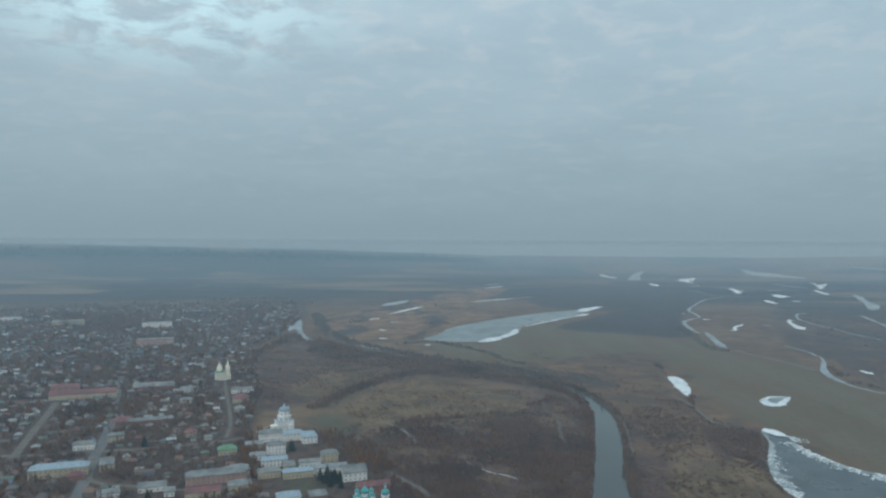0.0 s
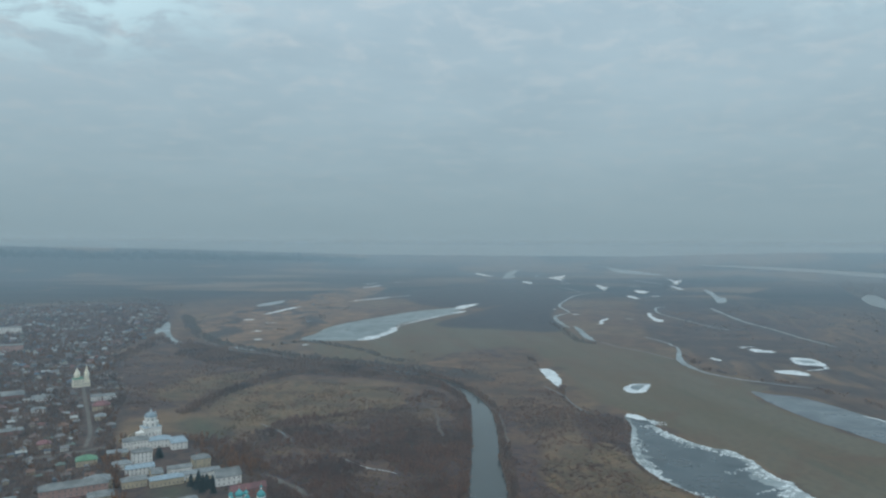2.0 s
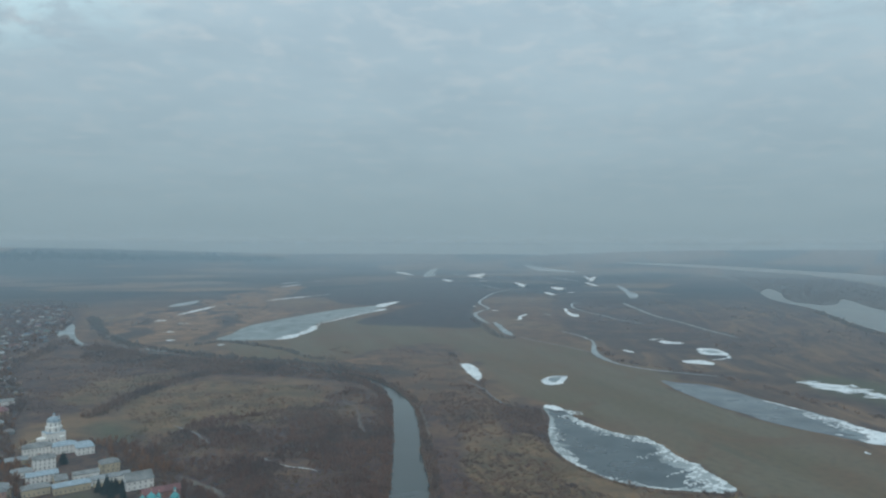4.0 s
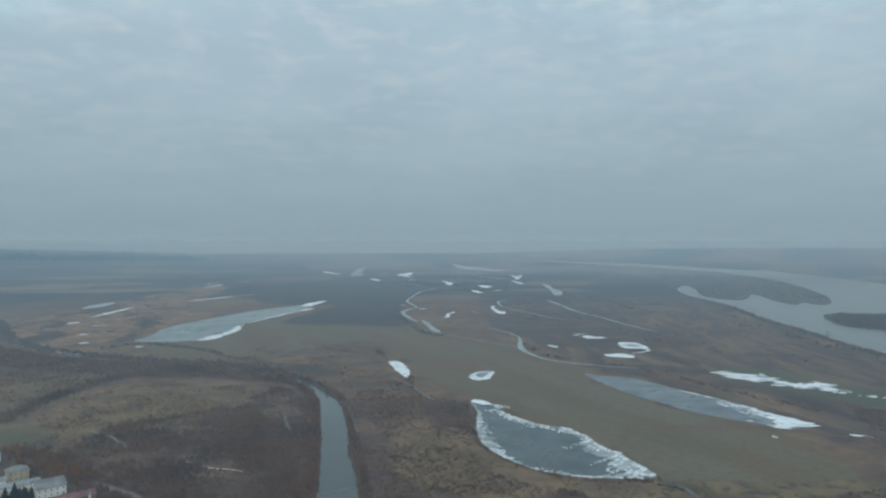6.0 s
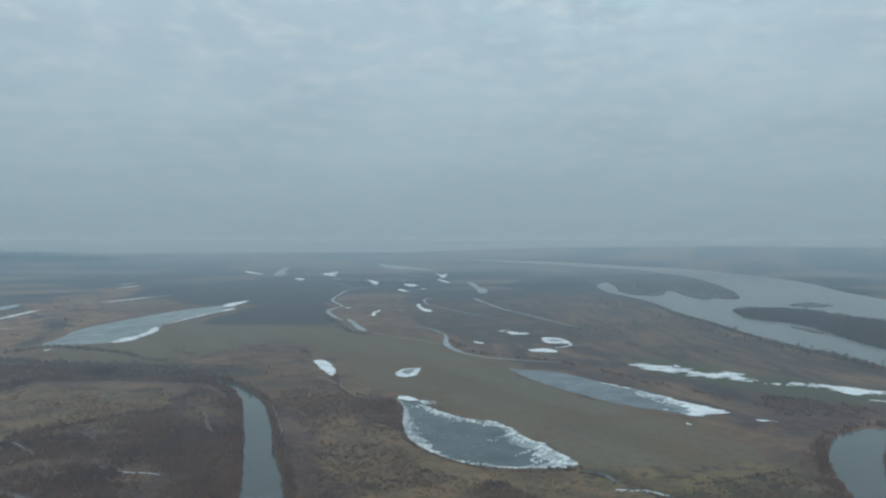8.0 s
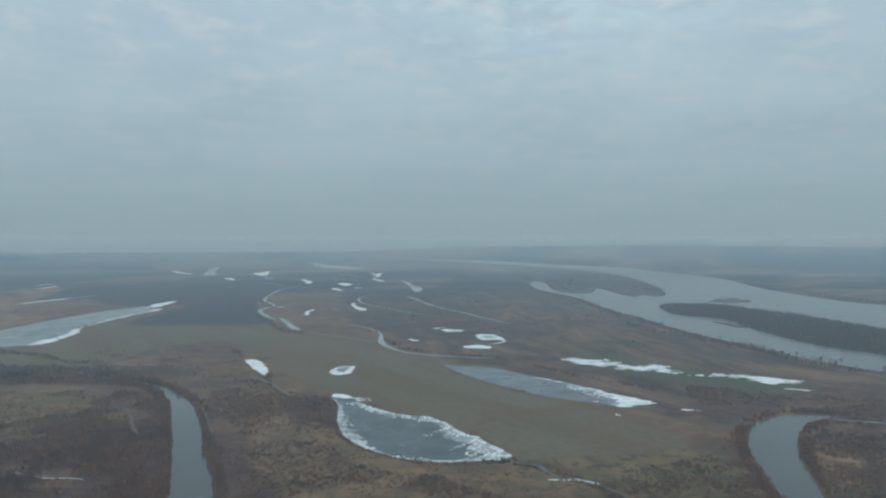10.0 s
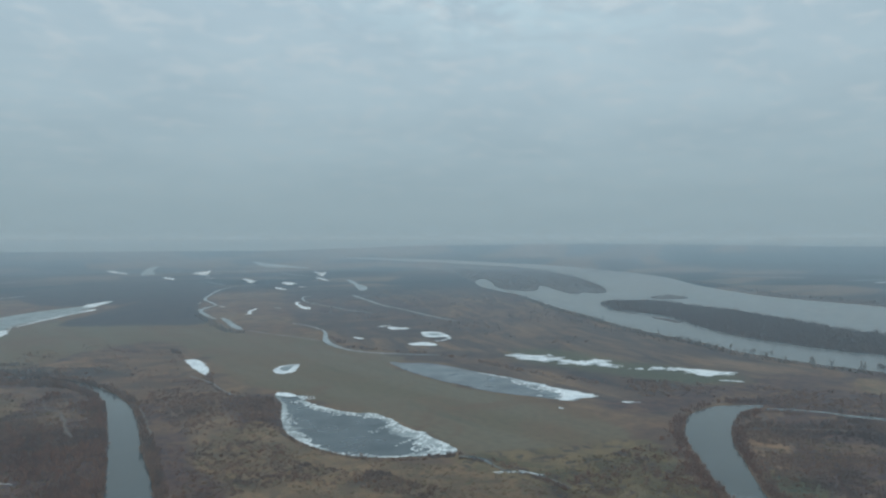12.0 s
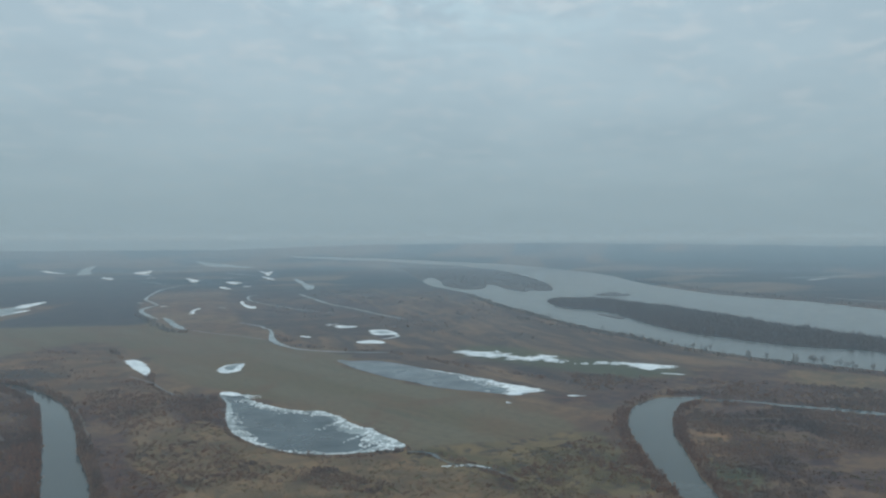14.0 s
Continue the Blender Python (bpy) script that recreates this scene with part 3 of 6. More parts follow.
def creek(pts, wide, label, mat=None, rough=2.6):
    wide = tuple(w * 0.78 for w in wide)
    LAID.append(1)
    RILLS.append((np.array([tuple(p) for p in curve_through(pts, False, 8)]), 2.2 + 0.35 * max(wide)))
    ob = ribbon("creek", pts, wide, 0.13 + 0.004 * len(LAID), mat or GREY_ICE, rough)
    return tagged(ob, label, "creek", kind="structure")


def ice(pts, label="white snow-dusted ice on a shallow pool", rough=1.5, mat=None):
    LAID.append(1)
    return tagged(sheet("ice_sheet", pts, 0.35 + 0.004 * len(LAID), mat or ICE, rough * 1.5, 0.22, 20), label, "ice", "ice on the flood plain")


def ice_bar(a, b, wide, label="narrow strip of white ice beside dead reeds", mat=None):
    """A small lens of ice from a to b."""
    a, b = Vector(a), Vector(b)
    d = b - a
    s = Vector((-d.y, d.x)).normalized() * wide / 2
    k = random.Random(int(a.x * 7 + a.y))
    pts = [a, a + d * 0.2 + s * k.uniform(0.7, 1), a + d * 0.5 + s * k.uniform(0.5, 1.1), a + d * 0.8 + s * k.uniform(0.7, 1), b,
           b - d * 0.2 - s * k.uniform(0.7, 1), a + d * 0.5 - s * k.uniform(0.5, 1.1), a + d * 0.2 - s * k.uniform(0.7, 1)]
    return ice([tuple(p) for p in pts], label, min(2.0, wide * 0.14), mat)


channel("river", [(72, 372), (86, 420), (103, 478), (108, 497), (127, 577), (146, 662), (161, 739), (167, 799), (163, 844), (150, 887), (120, 935), (63, 991), (-1, 1040), (-73, 1110), (-145, 1184)],
        [(99, 362), (116, 415), (132, 478), (136, 497), (145, 549), (159, 609), (170, 663), (179, 716), (181, 764), (179, 811), (171, 851), (159, 898), (129, 947), (64, 1009), (-1, 1055), (-74, 1132), (-148, 1210)],
        "calm grey-green river winding between bare thickets")
water("river_bend", [(-332, 1640), (-330, 1593), (-323, 1527), (-330, 1517), (-323, 1467), (-310, 1429), (-308, 1458), (-297, 1439), (-282, 1377), (-266, 1328), (-250, 1290), (-237, 1276), (-240, 1306), (-256, 1337), (-275, 1395), (-297, 1487), (-317, 1593)],
      "pale bend of the river below the town", GREY_ICE, 0.6)
channel("great_river", [(2317, 3956), (2521, 3746), (2761, 3472), (2955, 3157), (3109, 2828), (3102, 2481), (2935, 2166), (2692, 1831), (2378, 1514), (2195, 1307), (1996, 1019), (1931, 824), (1894, 667), (1803, 494), (1732, 296)],
        [(2298, 3924), (2561, 3558), (2653, 3336), (2155, 2559), (1674, 1924), (1544, 1677), (1460, 1486), (1286, 1208), (1197, 1037), (1085, 840), (1039, 730), (996, 603), (962, 535), (943, 440), (943, 366), (953, 260), (945, 161)],
        "wide pale grey river with low wooded islands", water_material("silty_water", (0.088, 0.096, 0.094), 0.22, 0.01, 0.06), 140, 16)
channel("oxbow", [(381, 203), (393, 216), (407, 230), (429, 255), (458, 281), (479, 302), (511, 329), (536, 345), (572, 364), (600, 369), (625, 369), (645, 358), (664, 344)],
        [(398, 187), (409, 199), (432, 222), (459, 244), (486, 265), (510, 285), (547, 309), (575, 323), (603, 335), (620, 341), (632, 342), (644, 341), (658, 338)],
        "grey river arm bending through brown scrub")

water("pond", [(311, 680), (327, 676), (323, 635), (324, 601), (335, 565), (349, 549), (349, 521), (344, 489), (344, 464), (342, 440), (337, 412), (324, 410), (313, 415), (299, 423), (284, 432), (272, 443), (262, 459), (256, 484), (254, 510), (258, 544), (275, 589), (299, 638)],
      "dark half-frozen pond with broken ice along its shore")
water("long_pond", [(515, 771), (529, 751), (551, 732), (558, 696), (560, 656), (561, 620), (567, 591), (570, 553), (567, 520), (569, 493), (571, 477), (554, 471), (535, 471), (527, 479), (520, 497), (512, 518), (503, 539), (496, 564), (496, 599), (492, 633), (495, 679), (501, 722)],
      "long frozen pond with white ice at one end", water_material("long_pond_ice", (0.108, 0.126, 0.138), 0.35, 0.05))
water("lake", [(-34, 1322), (-8, 1388), (22, 1501), (88, 1612), (162, 1714), (245, 1815), (329, 1880), (393, 1932), (448, 2004), (387, 1868), (345, 1806), (362, 1778), (297, 1695), (232, 1619), (170, 1528), (153, 1430), (104, 1311), (76, 1288), (19, 1286), (-18, 1292)],
      "pale frozen lake rimmed with white ice", water_material("lake_ice", (0.165, 0.197, 0.199), 0.4, 0.05))
water("pool", [(-175, 2022), (-158, 2119), (-108, 2206), (-115, 2102), (-151, 2023)], "small grey frozen pool", GREY_ICE)
water("pool", [(934, 3529), (1089, 4019), (1192, 4151), (1098, 3912), (1015, 3592)], "small grey frozen pool", GREY_ICE)
water("pool", [(1749, 4116), (1802, 4013), (1901, 3739), (1885, 3670), (1797, 3756), (1718, 3867), (1723, 3991)], "narrow grey frozen pool", GREY_ICE)
water("pool", [(1491, 2552), (1475, 2470), (1365, 2243), (1323, 2125), (1234, 1983), (1199, 1971), (1318, 2195)], "small grey frozen pool", GREY_ICE)

creek([(948, 2805), (974, 2703), (960, 2507)], (4, 9, 4), "thin frozen creek in the plough land")
creek([(970, 2428), (853, 2281), (735, 2056), (675, 1920), (656, 1825), (638, 1739), (589, 1676), (556, 1611), (533, 1507), (522, 1423)], (6, 12, 7, 9, 14, 8), "winding frozen creek at the edge of the plough land")
creek([(541, 1439), (525, 1363), (507, 1286), (498, 1241), (500, 1222)], (10, 20, 16, 4), "wider frozen reach of the winding creek")
creek([(500, 1222), (511, 1138), (528, 1082), (536, 1033), (541, 1003)], (3, 4, 3), "thin wet ditch across the meadow", THIN_ICE)
creek([(614, 1257), (617, 1214), (615, 1168), (606, 1119), (581, 1065)], (4, 7, 5, 5, 8), "frozen creek curling out of the dark scrub")
creek([(587, 1078), (552, 1012), (532, 954), (527, 914), (529, 885), (537, 859), (551, 836), (571, 811), (603, 776)], (9, 13, 12, 9, 7, 6, 5, 4, 3), "frozen creek winding past the meadow")
creek([(964, 1852), (924, 1825), (868, 1706), (849, 1605), (844, 1507), (834, 1408), (842, 1336)], (10, 12, 7, 6, 7, 5, 4), "thin frozen creek among brown swales")
creek([(1075, 1800), (1024, 1653), (967, 1482), (938, 1331), (906, 1196), (888, 1087)], (10, 12, 10, 8, 9, 5), "straight frozen creek among brown swales")
creek([(2487, 3370), (2439, 3118), (2284, 2779)], (8, 14, 6), "pale frozen creek near the great river")
creek([(41, 923), (52, 901), (70, 888), (87, 881), (104, 862), (115, 823)], (1, 3.5, 2.5, 1.6, 2.4, 1.4), "pale dead grass along a frozen rill", TRACK, 2.0)
creek([(115, 823), (115, 777), (114, 750), (121, 737), (119, 704), (113, 659), (113, 635)], (1.2, 1.0, 1.6, 1.2, 2.0, 2.6, 1.0), "faint icy rill in the brown scrub", TRACK)
creek([(18, 584), (29, 569), (40, 553), (50, 546), (60, 533)], (0.5, 0.9, 1.5, 1.3, 0.5), "white icy rill in the brown scrub", ICE)
creek([(-57, 705), (-42, 685), (-30, 659), (-21, 635)], (0.8, 1.6, 1.3, 0.6), "icy rill in the brown scrub")
creek([(276, 838), (281, 785), (277, 749), (276, 711), (283, 689)], (2, 3, 2, 4, 3), "dark wet ditch below the meadow", THIN_ICE)
creek([(-40, 550), (-26, 530), (-14, 512), (-8, 498)], (3, 5, 6, 3), "pale frosty track below the church", TRACK)
creek([(651, 332), (675, 303), (686, 268), (701, 236), (710, 211), (725, 166)], (8, 7, 9, 16, 20, 18), "grey water seen between bare bushes", WATER)
creek([(328, 400), (338, 386), (333, 356), (344, 340), (345, 329), (344, 303)], (2, 3, 2, 4, 3, 2), "dark wet ditch with scraps of ice", THIN_ICE)
creek([(183, 732), (182, 694), (172, 635), (167, 601)], (1.5, 2.2, 2.2, 1), "faint bare track along the river", TRACK)
creek([(-254, 1541), (-228, 1415), (-201, 1315), (-174, 1257), (-141, 1230)], (4, 4, 5, 6, 4), "pale bare strip along the river", TRACK)
creek([(-141, 1230), (-117, 1198), (-88, 1186)], (7, 10, 5), "glimpse of frozen water behind the thicket")
creek([(364, 1421), (487, 1366), (472, 1225)], (3, 3, 3), "field margin track", TRACK)

creek([(565, 306), (602, 280), (633, 246), (657, 203)], (3, 3.5, 3, 3), "pale bare track through dark scrub", TRACK, 0.9)

# white ice on the pools
ice([(308, 950), (321, 950), (318, 905), (305, 856), (292, 829), (294, 857), (298, 900)], "smooth white ice filling a small pool", 0.7)
round_ice = ice([(370, 813), (388, 831), (403, 833), (413, 828), (393, 798), (379, 784), (368, 781), (365, 794)], "round pool of white and grey ice", 0.8)
tagged(sheet("grey_ice_patch", [(383, 820), (396, 827), (402, 824), (393, 811), (380, 796), (377, 805)], 0.85, GREY_ICE, 2.0, 0.05), "grey bare ice in the middle of a round white pool", "ice", "ice on the flood plain")
ice([(563, 586), (565, 567), (568, 551), (567, 520), (569, 493), (571, 477), (552, 469), (534, 471), (527, 477), (542, 491), (551, 506), (556, 525), (559, 549), (560, 566)], "white ice wedge at the end of a long pond", 2.2)
ice([(540, 517), (549, 518), (545, 499), (532, 491), (527, 498)], "loose grey-white ice on a long pond", 2.5, GREY_ICE)
ice_bar((557, 643), (565, 589), 3.0, "thin rim of white ice along a pond")
ice([(73, 1280), (103, 1304), (136, 1377), (157, 1449), (157, 1477), (120, 1376), (80, 1310)], "white ice along the lake shore", 2.5)
ice_bar((164, 1507), (316, 1722), 7, "thin rim of white ice along the lake shore")
ice([(366, 1898), (400, 1966), (460, 2022), (410, 1917), (375, 1867)], "white ice at the tip of the lake", 2.0)
ice_bar((332, 1749), (376, 1808), 18)
ice_bar((-134, 1781), (-56, 1992), 14, "long strip of white ice among ochre reeds")
ice_bar((-168, 1648), (-154, 1673), 14)
ice_bar((-120, 1591), (-95, 1592), 14)
ice_bar((-133, 1446), (-119, 1447), 16, "small pool of white ice among ochre reeds")
ice_bar((-118, 1318), (-106, 1327), 12, "small pool of white ice among ochre reeds")
ice_bar((84, 2154), (226, 2295), 17, "long strip of white ice among dead grass")
ice_bar((226, 2295), (304, 2373), 14, "long strip of grey ice among dead grass", GREY_ICE)
ice_bar((169, 2806), (255, 2961), 16)
ice_bar((183, 3035), (254, 3125), 14)
ice_bar((337, 3177), (376, 3180), 30)
ice_bar((-30, 1234), (-22, 1248), 10)
ice_bar((903, 4033), (914, 3694), 40, "far strip of white ice")
ice_bar((957, 3215), (923, 3011), 34, "far pool of white ice")
ice_bar((1163, 3732), (1183, 3723), 34, "far pool of white ice")
ice([(1195, 3564), (1276, 3680), (1359, 3772), (1206, 3416), (1159, 3241), (1167, 3366)], "far ragged patch of white ice", 6.0)
ice_bar((1078, 3045), (1111, 3030), 26, "far pool of white ice")
ice([(1187, 2888), (1174, 2794), (1158, 2707), (1086, 2567), (1115, 2682)], "far pool of white ice", 4.0)
ice_bar((1274, 2748), (1326, 2772), 22, "far strip of grey ice", GREY_ICE)
ice([(1204, 2553), (1222, 2503), (1200, 2433), (1150, 2380), (1161, 2452)], "white ice pool in the marsh", 3.0)
ice_bar((1052, 2285), (1018, 2142), 22, "white ice pool in the marsh")
ice_bar((1124, 2251), (1144, 2242), 24, "white ice pool in the marsh")
ice_bar((1530, 3266), (1505, 2902), 14, "thin far strip of grey ice", GREY_ICE)
ice([(1770, 3372), (1709, 3182), (1798, 3284), (1611, 2970), (1553, 2880), (1642, 3080)], "forked white ice pool in the marsh", 4.0)
ice_bar((1485, 2802), (1401, 2548), 26, "white ice pool in the marsh")
ice([(829, 1687), (835, 1683), (792, 1564), (793, 1531), (772, 1495), (766, 1513), (786, 1583)], "bright bar of white ice in dark scrub", 1.5)
ice([(620, 1494), (649, 1552), (678, 1585), (667, 1559), (643, 1526), (616, 1468)], "small crescent of white ice", 1.0)
ice_bar((607, 1473), (614, 1470), 8)
ice_bar((631, 1689), (641, 1685), 14, "small pool of white ice")
ice_bar((623, 1821), (630, 1818), 12, "small pool of white ice")
ice_bar((724, 1579), (726, 1547), 8, "small pool of grey ice", GREY_ICE)
ice_bar((602, 1010), (601, 981), 7, "small bar of white ice in the grass")
ice_bar((719, 1110), (744, 1107), 9, "white ice in a grassy swale")
ice([(719, 1083), (733, 1085), (733, 1067), (746, 1061), (732, 1042), (720, 1048), (706, 1054)], "ragged white ice in a grassy swale", 1.5)
ice([(722, 983), (743, 988), (752, 969), (744, 936), (725, 903), (707, 885), (722, 911), (715, 921), (703, 927), (704, 947)], "curled white ice on an old meander", 1.5)
tagged(sheet("grey_ice_patch", [(727, 966), (739, 960), (736, 939), (723, 938), (717, 948)], 0.85, GREY_ICE, 1.0, 0.05), "grey bare ice inside a white meander", "ice", "ice on the flood plain")
ice_bar((679, 885), (715, 894), 5, "thin neck of white ice on an old meander")
ice([(630, 890), (650, 893), (662, 887), (662, 863), (650, 850), (634, 864), (626, 873)], "white ice on an old meander", 1.2)
ice([(676, 709), (698, 717), (696, 699), (703, 691), (710, 684), (708, 667), (695, 647), (676, 644), (676, 665), (674, 687)], "ragged white ice along a wet hollow", 4.6)
ice([(714, 660), (717, 654), (707, 637), (705, 615), (686, 612), (687, 623), (695, 639)], "broken white ice along a wet hollow", 4.0)
ice([(724, 686), (724, 677), (719, 666), (715, 672)], "small plate of white ice in a wet hollow", 1.0)
ice([(716, 625), (722, 614), (706, 595), (696, 592), (701, 608)], "broken white ice along a wet hollow", 2.0)
ice([(714, 603), (747, 618), (743, 604), (727, 581), (717, 564), (712, 570), (717, 589)], "broken white ice along a wet hollow", 4.0)
ice_bar((729, 538), (735, 531), 6)
ice_bar((753, 530), (751, 514), 6)
ice_bar((758, 530), (751, 514), 7)
ice([(770, 513), (776, 502), (785, 483), (792, 460), (790, 445), (772, 452), (760, 468), (761, 488)], "long white ice in a wet hollow", 3.4)
ice([(756, 472), (772, 467), (768, 455), (752, 455)], "white ice in a wet hollow", 1.0)
ice_bar((744, 433), (757, 412), 6, "thin white ice in a wet hollow")
ice_bar((568, 435), (577, 422), 7, "white ice in the scrub")
ice_bar((501, 460), (499, 451), 4, "small scrap of ice beside dark grass")
ice_bar((323, 357), (330, 353), 1.2, "scrap of ice in a ditch")
ice_bar((340, 349), (345, 334), 1.6, "scrap of ice in a ditch")
ice_bar((601, 1006), (606, 985), 7, "small bar of white ice in the grass")
ice_bar((2954, 1083), (3147, 1076), 26, "far white ice across the river")
ice_bar((2987, 1779), (3136, 1414), 26, "far strip of pale ice across the river", GREY_ICE)
ice_bar((3002, 1211), (3505, 1069), 26, "far strip of pale ice across the river", GREY_ICE)
ice_bar((2076, 716), (2030, 541), 10, "far strip of pale ice across the river", GREY_ICE)



def ice_scraps(line, spread, count, size, seed):
    """Small broken scraps of ice strewn along a line."""
    rnd = random.Random(seed)
    path = curve_through(line, False, 10)
    verts, faces = [], []
    for _ in range(count):
        p = path[rnd.randrange(len(path))]
        x, y = p.x + rnd.gauss(0, spread), p.y + rnd.gauss(0, spread)
        # the wind has drawn them out across the hollows
        k, base, r, flat = rnd.randint(6, 9), len(verts), size * rnd.uniform(0.4, 1.7), rnd.uniform(0.3, 0.7)
        ring = []
        for i in range(k):
            a, b = r * rnd.uniform(0.6, 1.1) * math.cos(6.283 * i / k), flat * r * rnd.uniform(0.6, 1.1) * math.sin(6.283 * i / k)
            ring.append((x + 0.78 * a + 0.62 * b, y - 0.62 * a + 0.78 * b))
        for z in (0.05, 0.38):
            verts.extend((a, b, z) for a, b in ring)
        faces.append(tuple(base + k + i for i in range(k)))
        faces.extend((base + i, base + (i + 1) % k, base + k + (i + 1) % k, base + k + i) for i in range(k))
    return tagged(mesh_object("ice_scraps", verts, faces, ICE), "scattered scraps of white ice on wet ground", "ice", kind="stuff")


ice_scraps([(679, 712), (694, 682), (703, 635), (704, 611), (711, 600), (729, 591), (716, 561)], 5.0, 210, 2.6, 1)
ice_scraps([(729, 538), (749, 518), (766, 491)], 3.5, 36, 2.0, 2)
ice_scraps([(753, 529), (767, 505), (784, 451)], 4.5, 80, 2.4, 3)
ice_scraps([(558, 576), (555, 542), (548, 513), (534, 490)], 4.5, 120, 2.4, 4)
ice_scraps([(719, 1101), (743, 1054)], 3.0, 20, 2.2, 5)
ice_scraps([(77, 1303), (131, 1377), (159, 1468), (232, 1619), (316, 1722)], 2.5, 70, 3.0, 6)
ice_scraps([(326, 355), (339, 346), (345, 332)], 1.2, 24, 0.8, 7)

# low land in the great river
def island(name, pts, label, z=0.35):
    ISLES.append([tuple(p) for p in curve_through(pts, True, 3)])
    return tagged(sheet(name, pts, z, ISLAND_SOIL, 3.0), label, "island", kind="structure")


ISLES = []
island("peninsula", [(2642, 3377), (2756, 3246), (2823, 3115), (2881, 2980), (2785, 2701), (2614, 2378), (2374, 2058), (2092, 1728), (1861, 1496), (1731, 1396), (1686, 1404), (1705, 1455), (1636, 1418), (1647, 1474), (1702, 1566), (1772, 1659), (1823, 1740), (1811, 1751), (1675, 1630), (1599, 1589), (1584, 1639), (1595, 1704), (1675, 1834), (1856, 2055), (1967, 2242), (1807, 2100), (1923, 2283), (2316, 2842)],
       "low dark wooded spit between river and bay")
island("island", [(1416, 1155), (1490, 1182), (1578, 1127), (1557, 1024), (1496, 832), (1404, 655), (1331, 516), (1287, 408), (1272, 348), (1217, 207), (1057, 180), (1106, 303), (1106, 351), (1080, 419), (1089, 508), (1100, 581), (1134, 652), (1181, 727), (1253, 824), (1317, 926), (1304, 1010)],
       "long low island covered in bare trees")
island("islet", [(1697, 1206), (1755, 1213), (1785, 1155), (1757, 1122), (1688, 1129), (1671, 1174)], "small low islet in the river")
island("islet", [(1819, 1247), (1821, 1214), (1811, 1191), (1773, 1196)], "small low islet in the river")
island("islet", [(1252, 887), (1254, 853), (1229, 802), (1203, 798), (1232, 858)], "small low islet in the river")


def floe_material():
    """Broken ice: some plates snow-white, some grey and wet."""
    m, n = material("floe_ice")
    g = n.add("NewGeometry")
    c = n.mix(n.ramp(g.outputs["Random Per Island"], 0.0, 0.6), (0.28, 0.31, 0.32), (0.76, 0.80, 0.80))
    c = n.mix(n.ramp(n.noise(g.outputs["Position"], 0.4, 4.0), 0.45, 0.7), c, (0.40, 0.44, 0.46))
    n.tree.links.new(c, n.bsdf.inputs["Base Color"])
    n.bsdf.inputs["Roughness"].default_value = 0.6
    return m


FLOE = floe_material()
ROTTEN = water_material("rotten_ice", (0.250, 0.280, 0.285), 0.5, 0.2, 0.35)


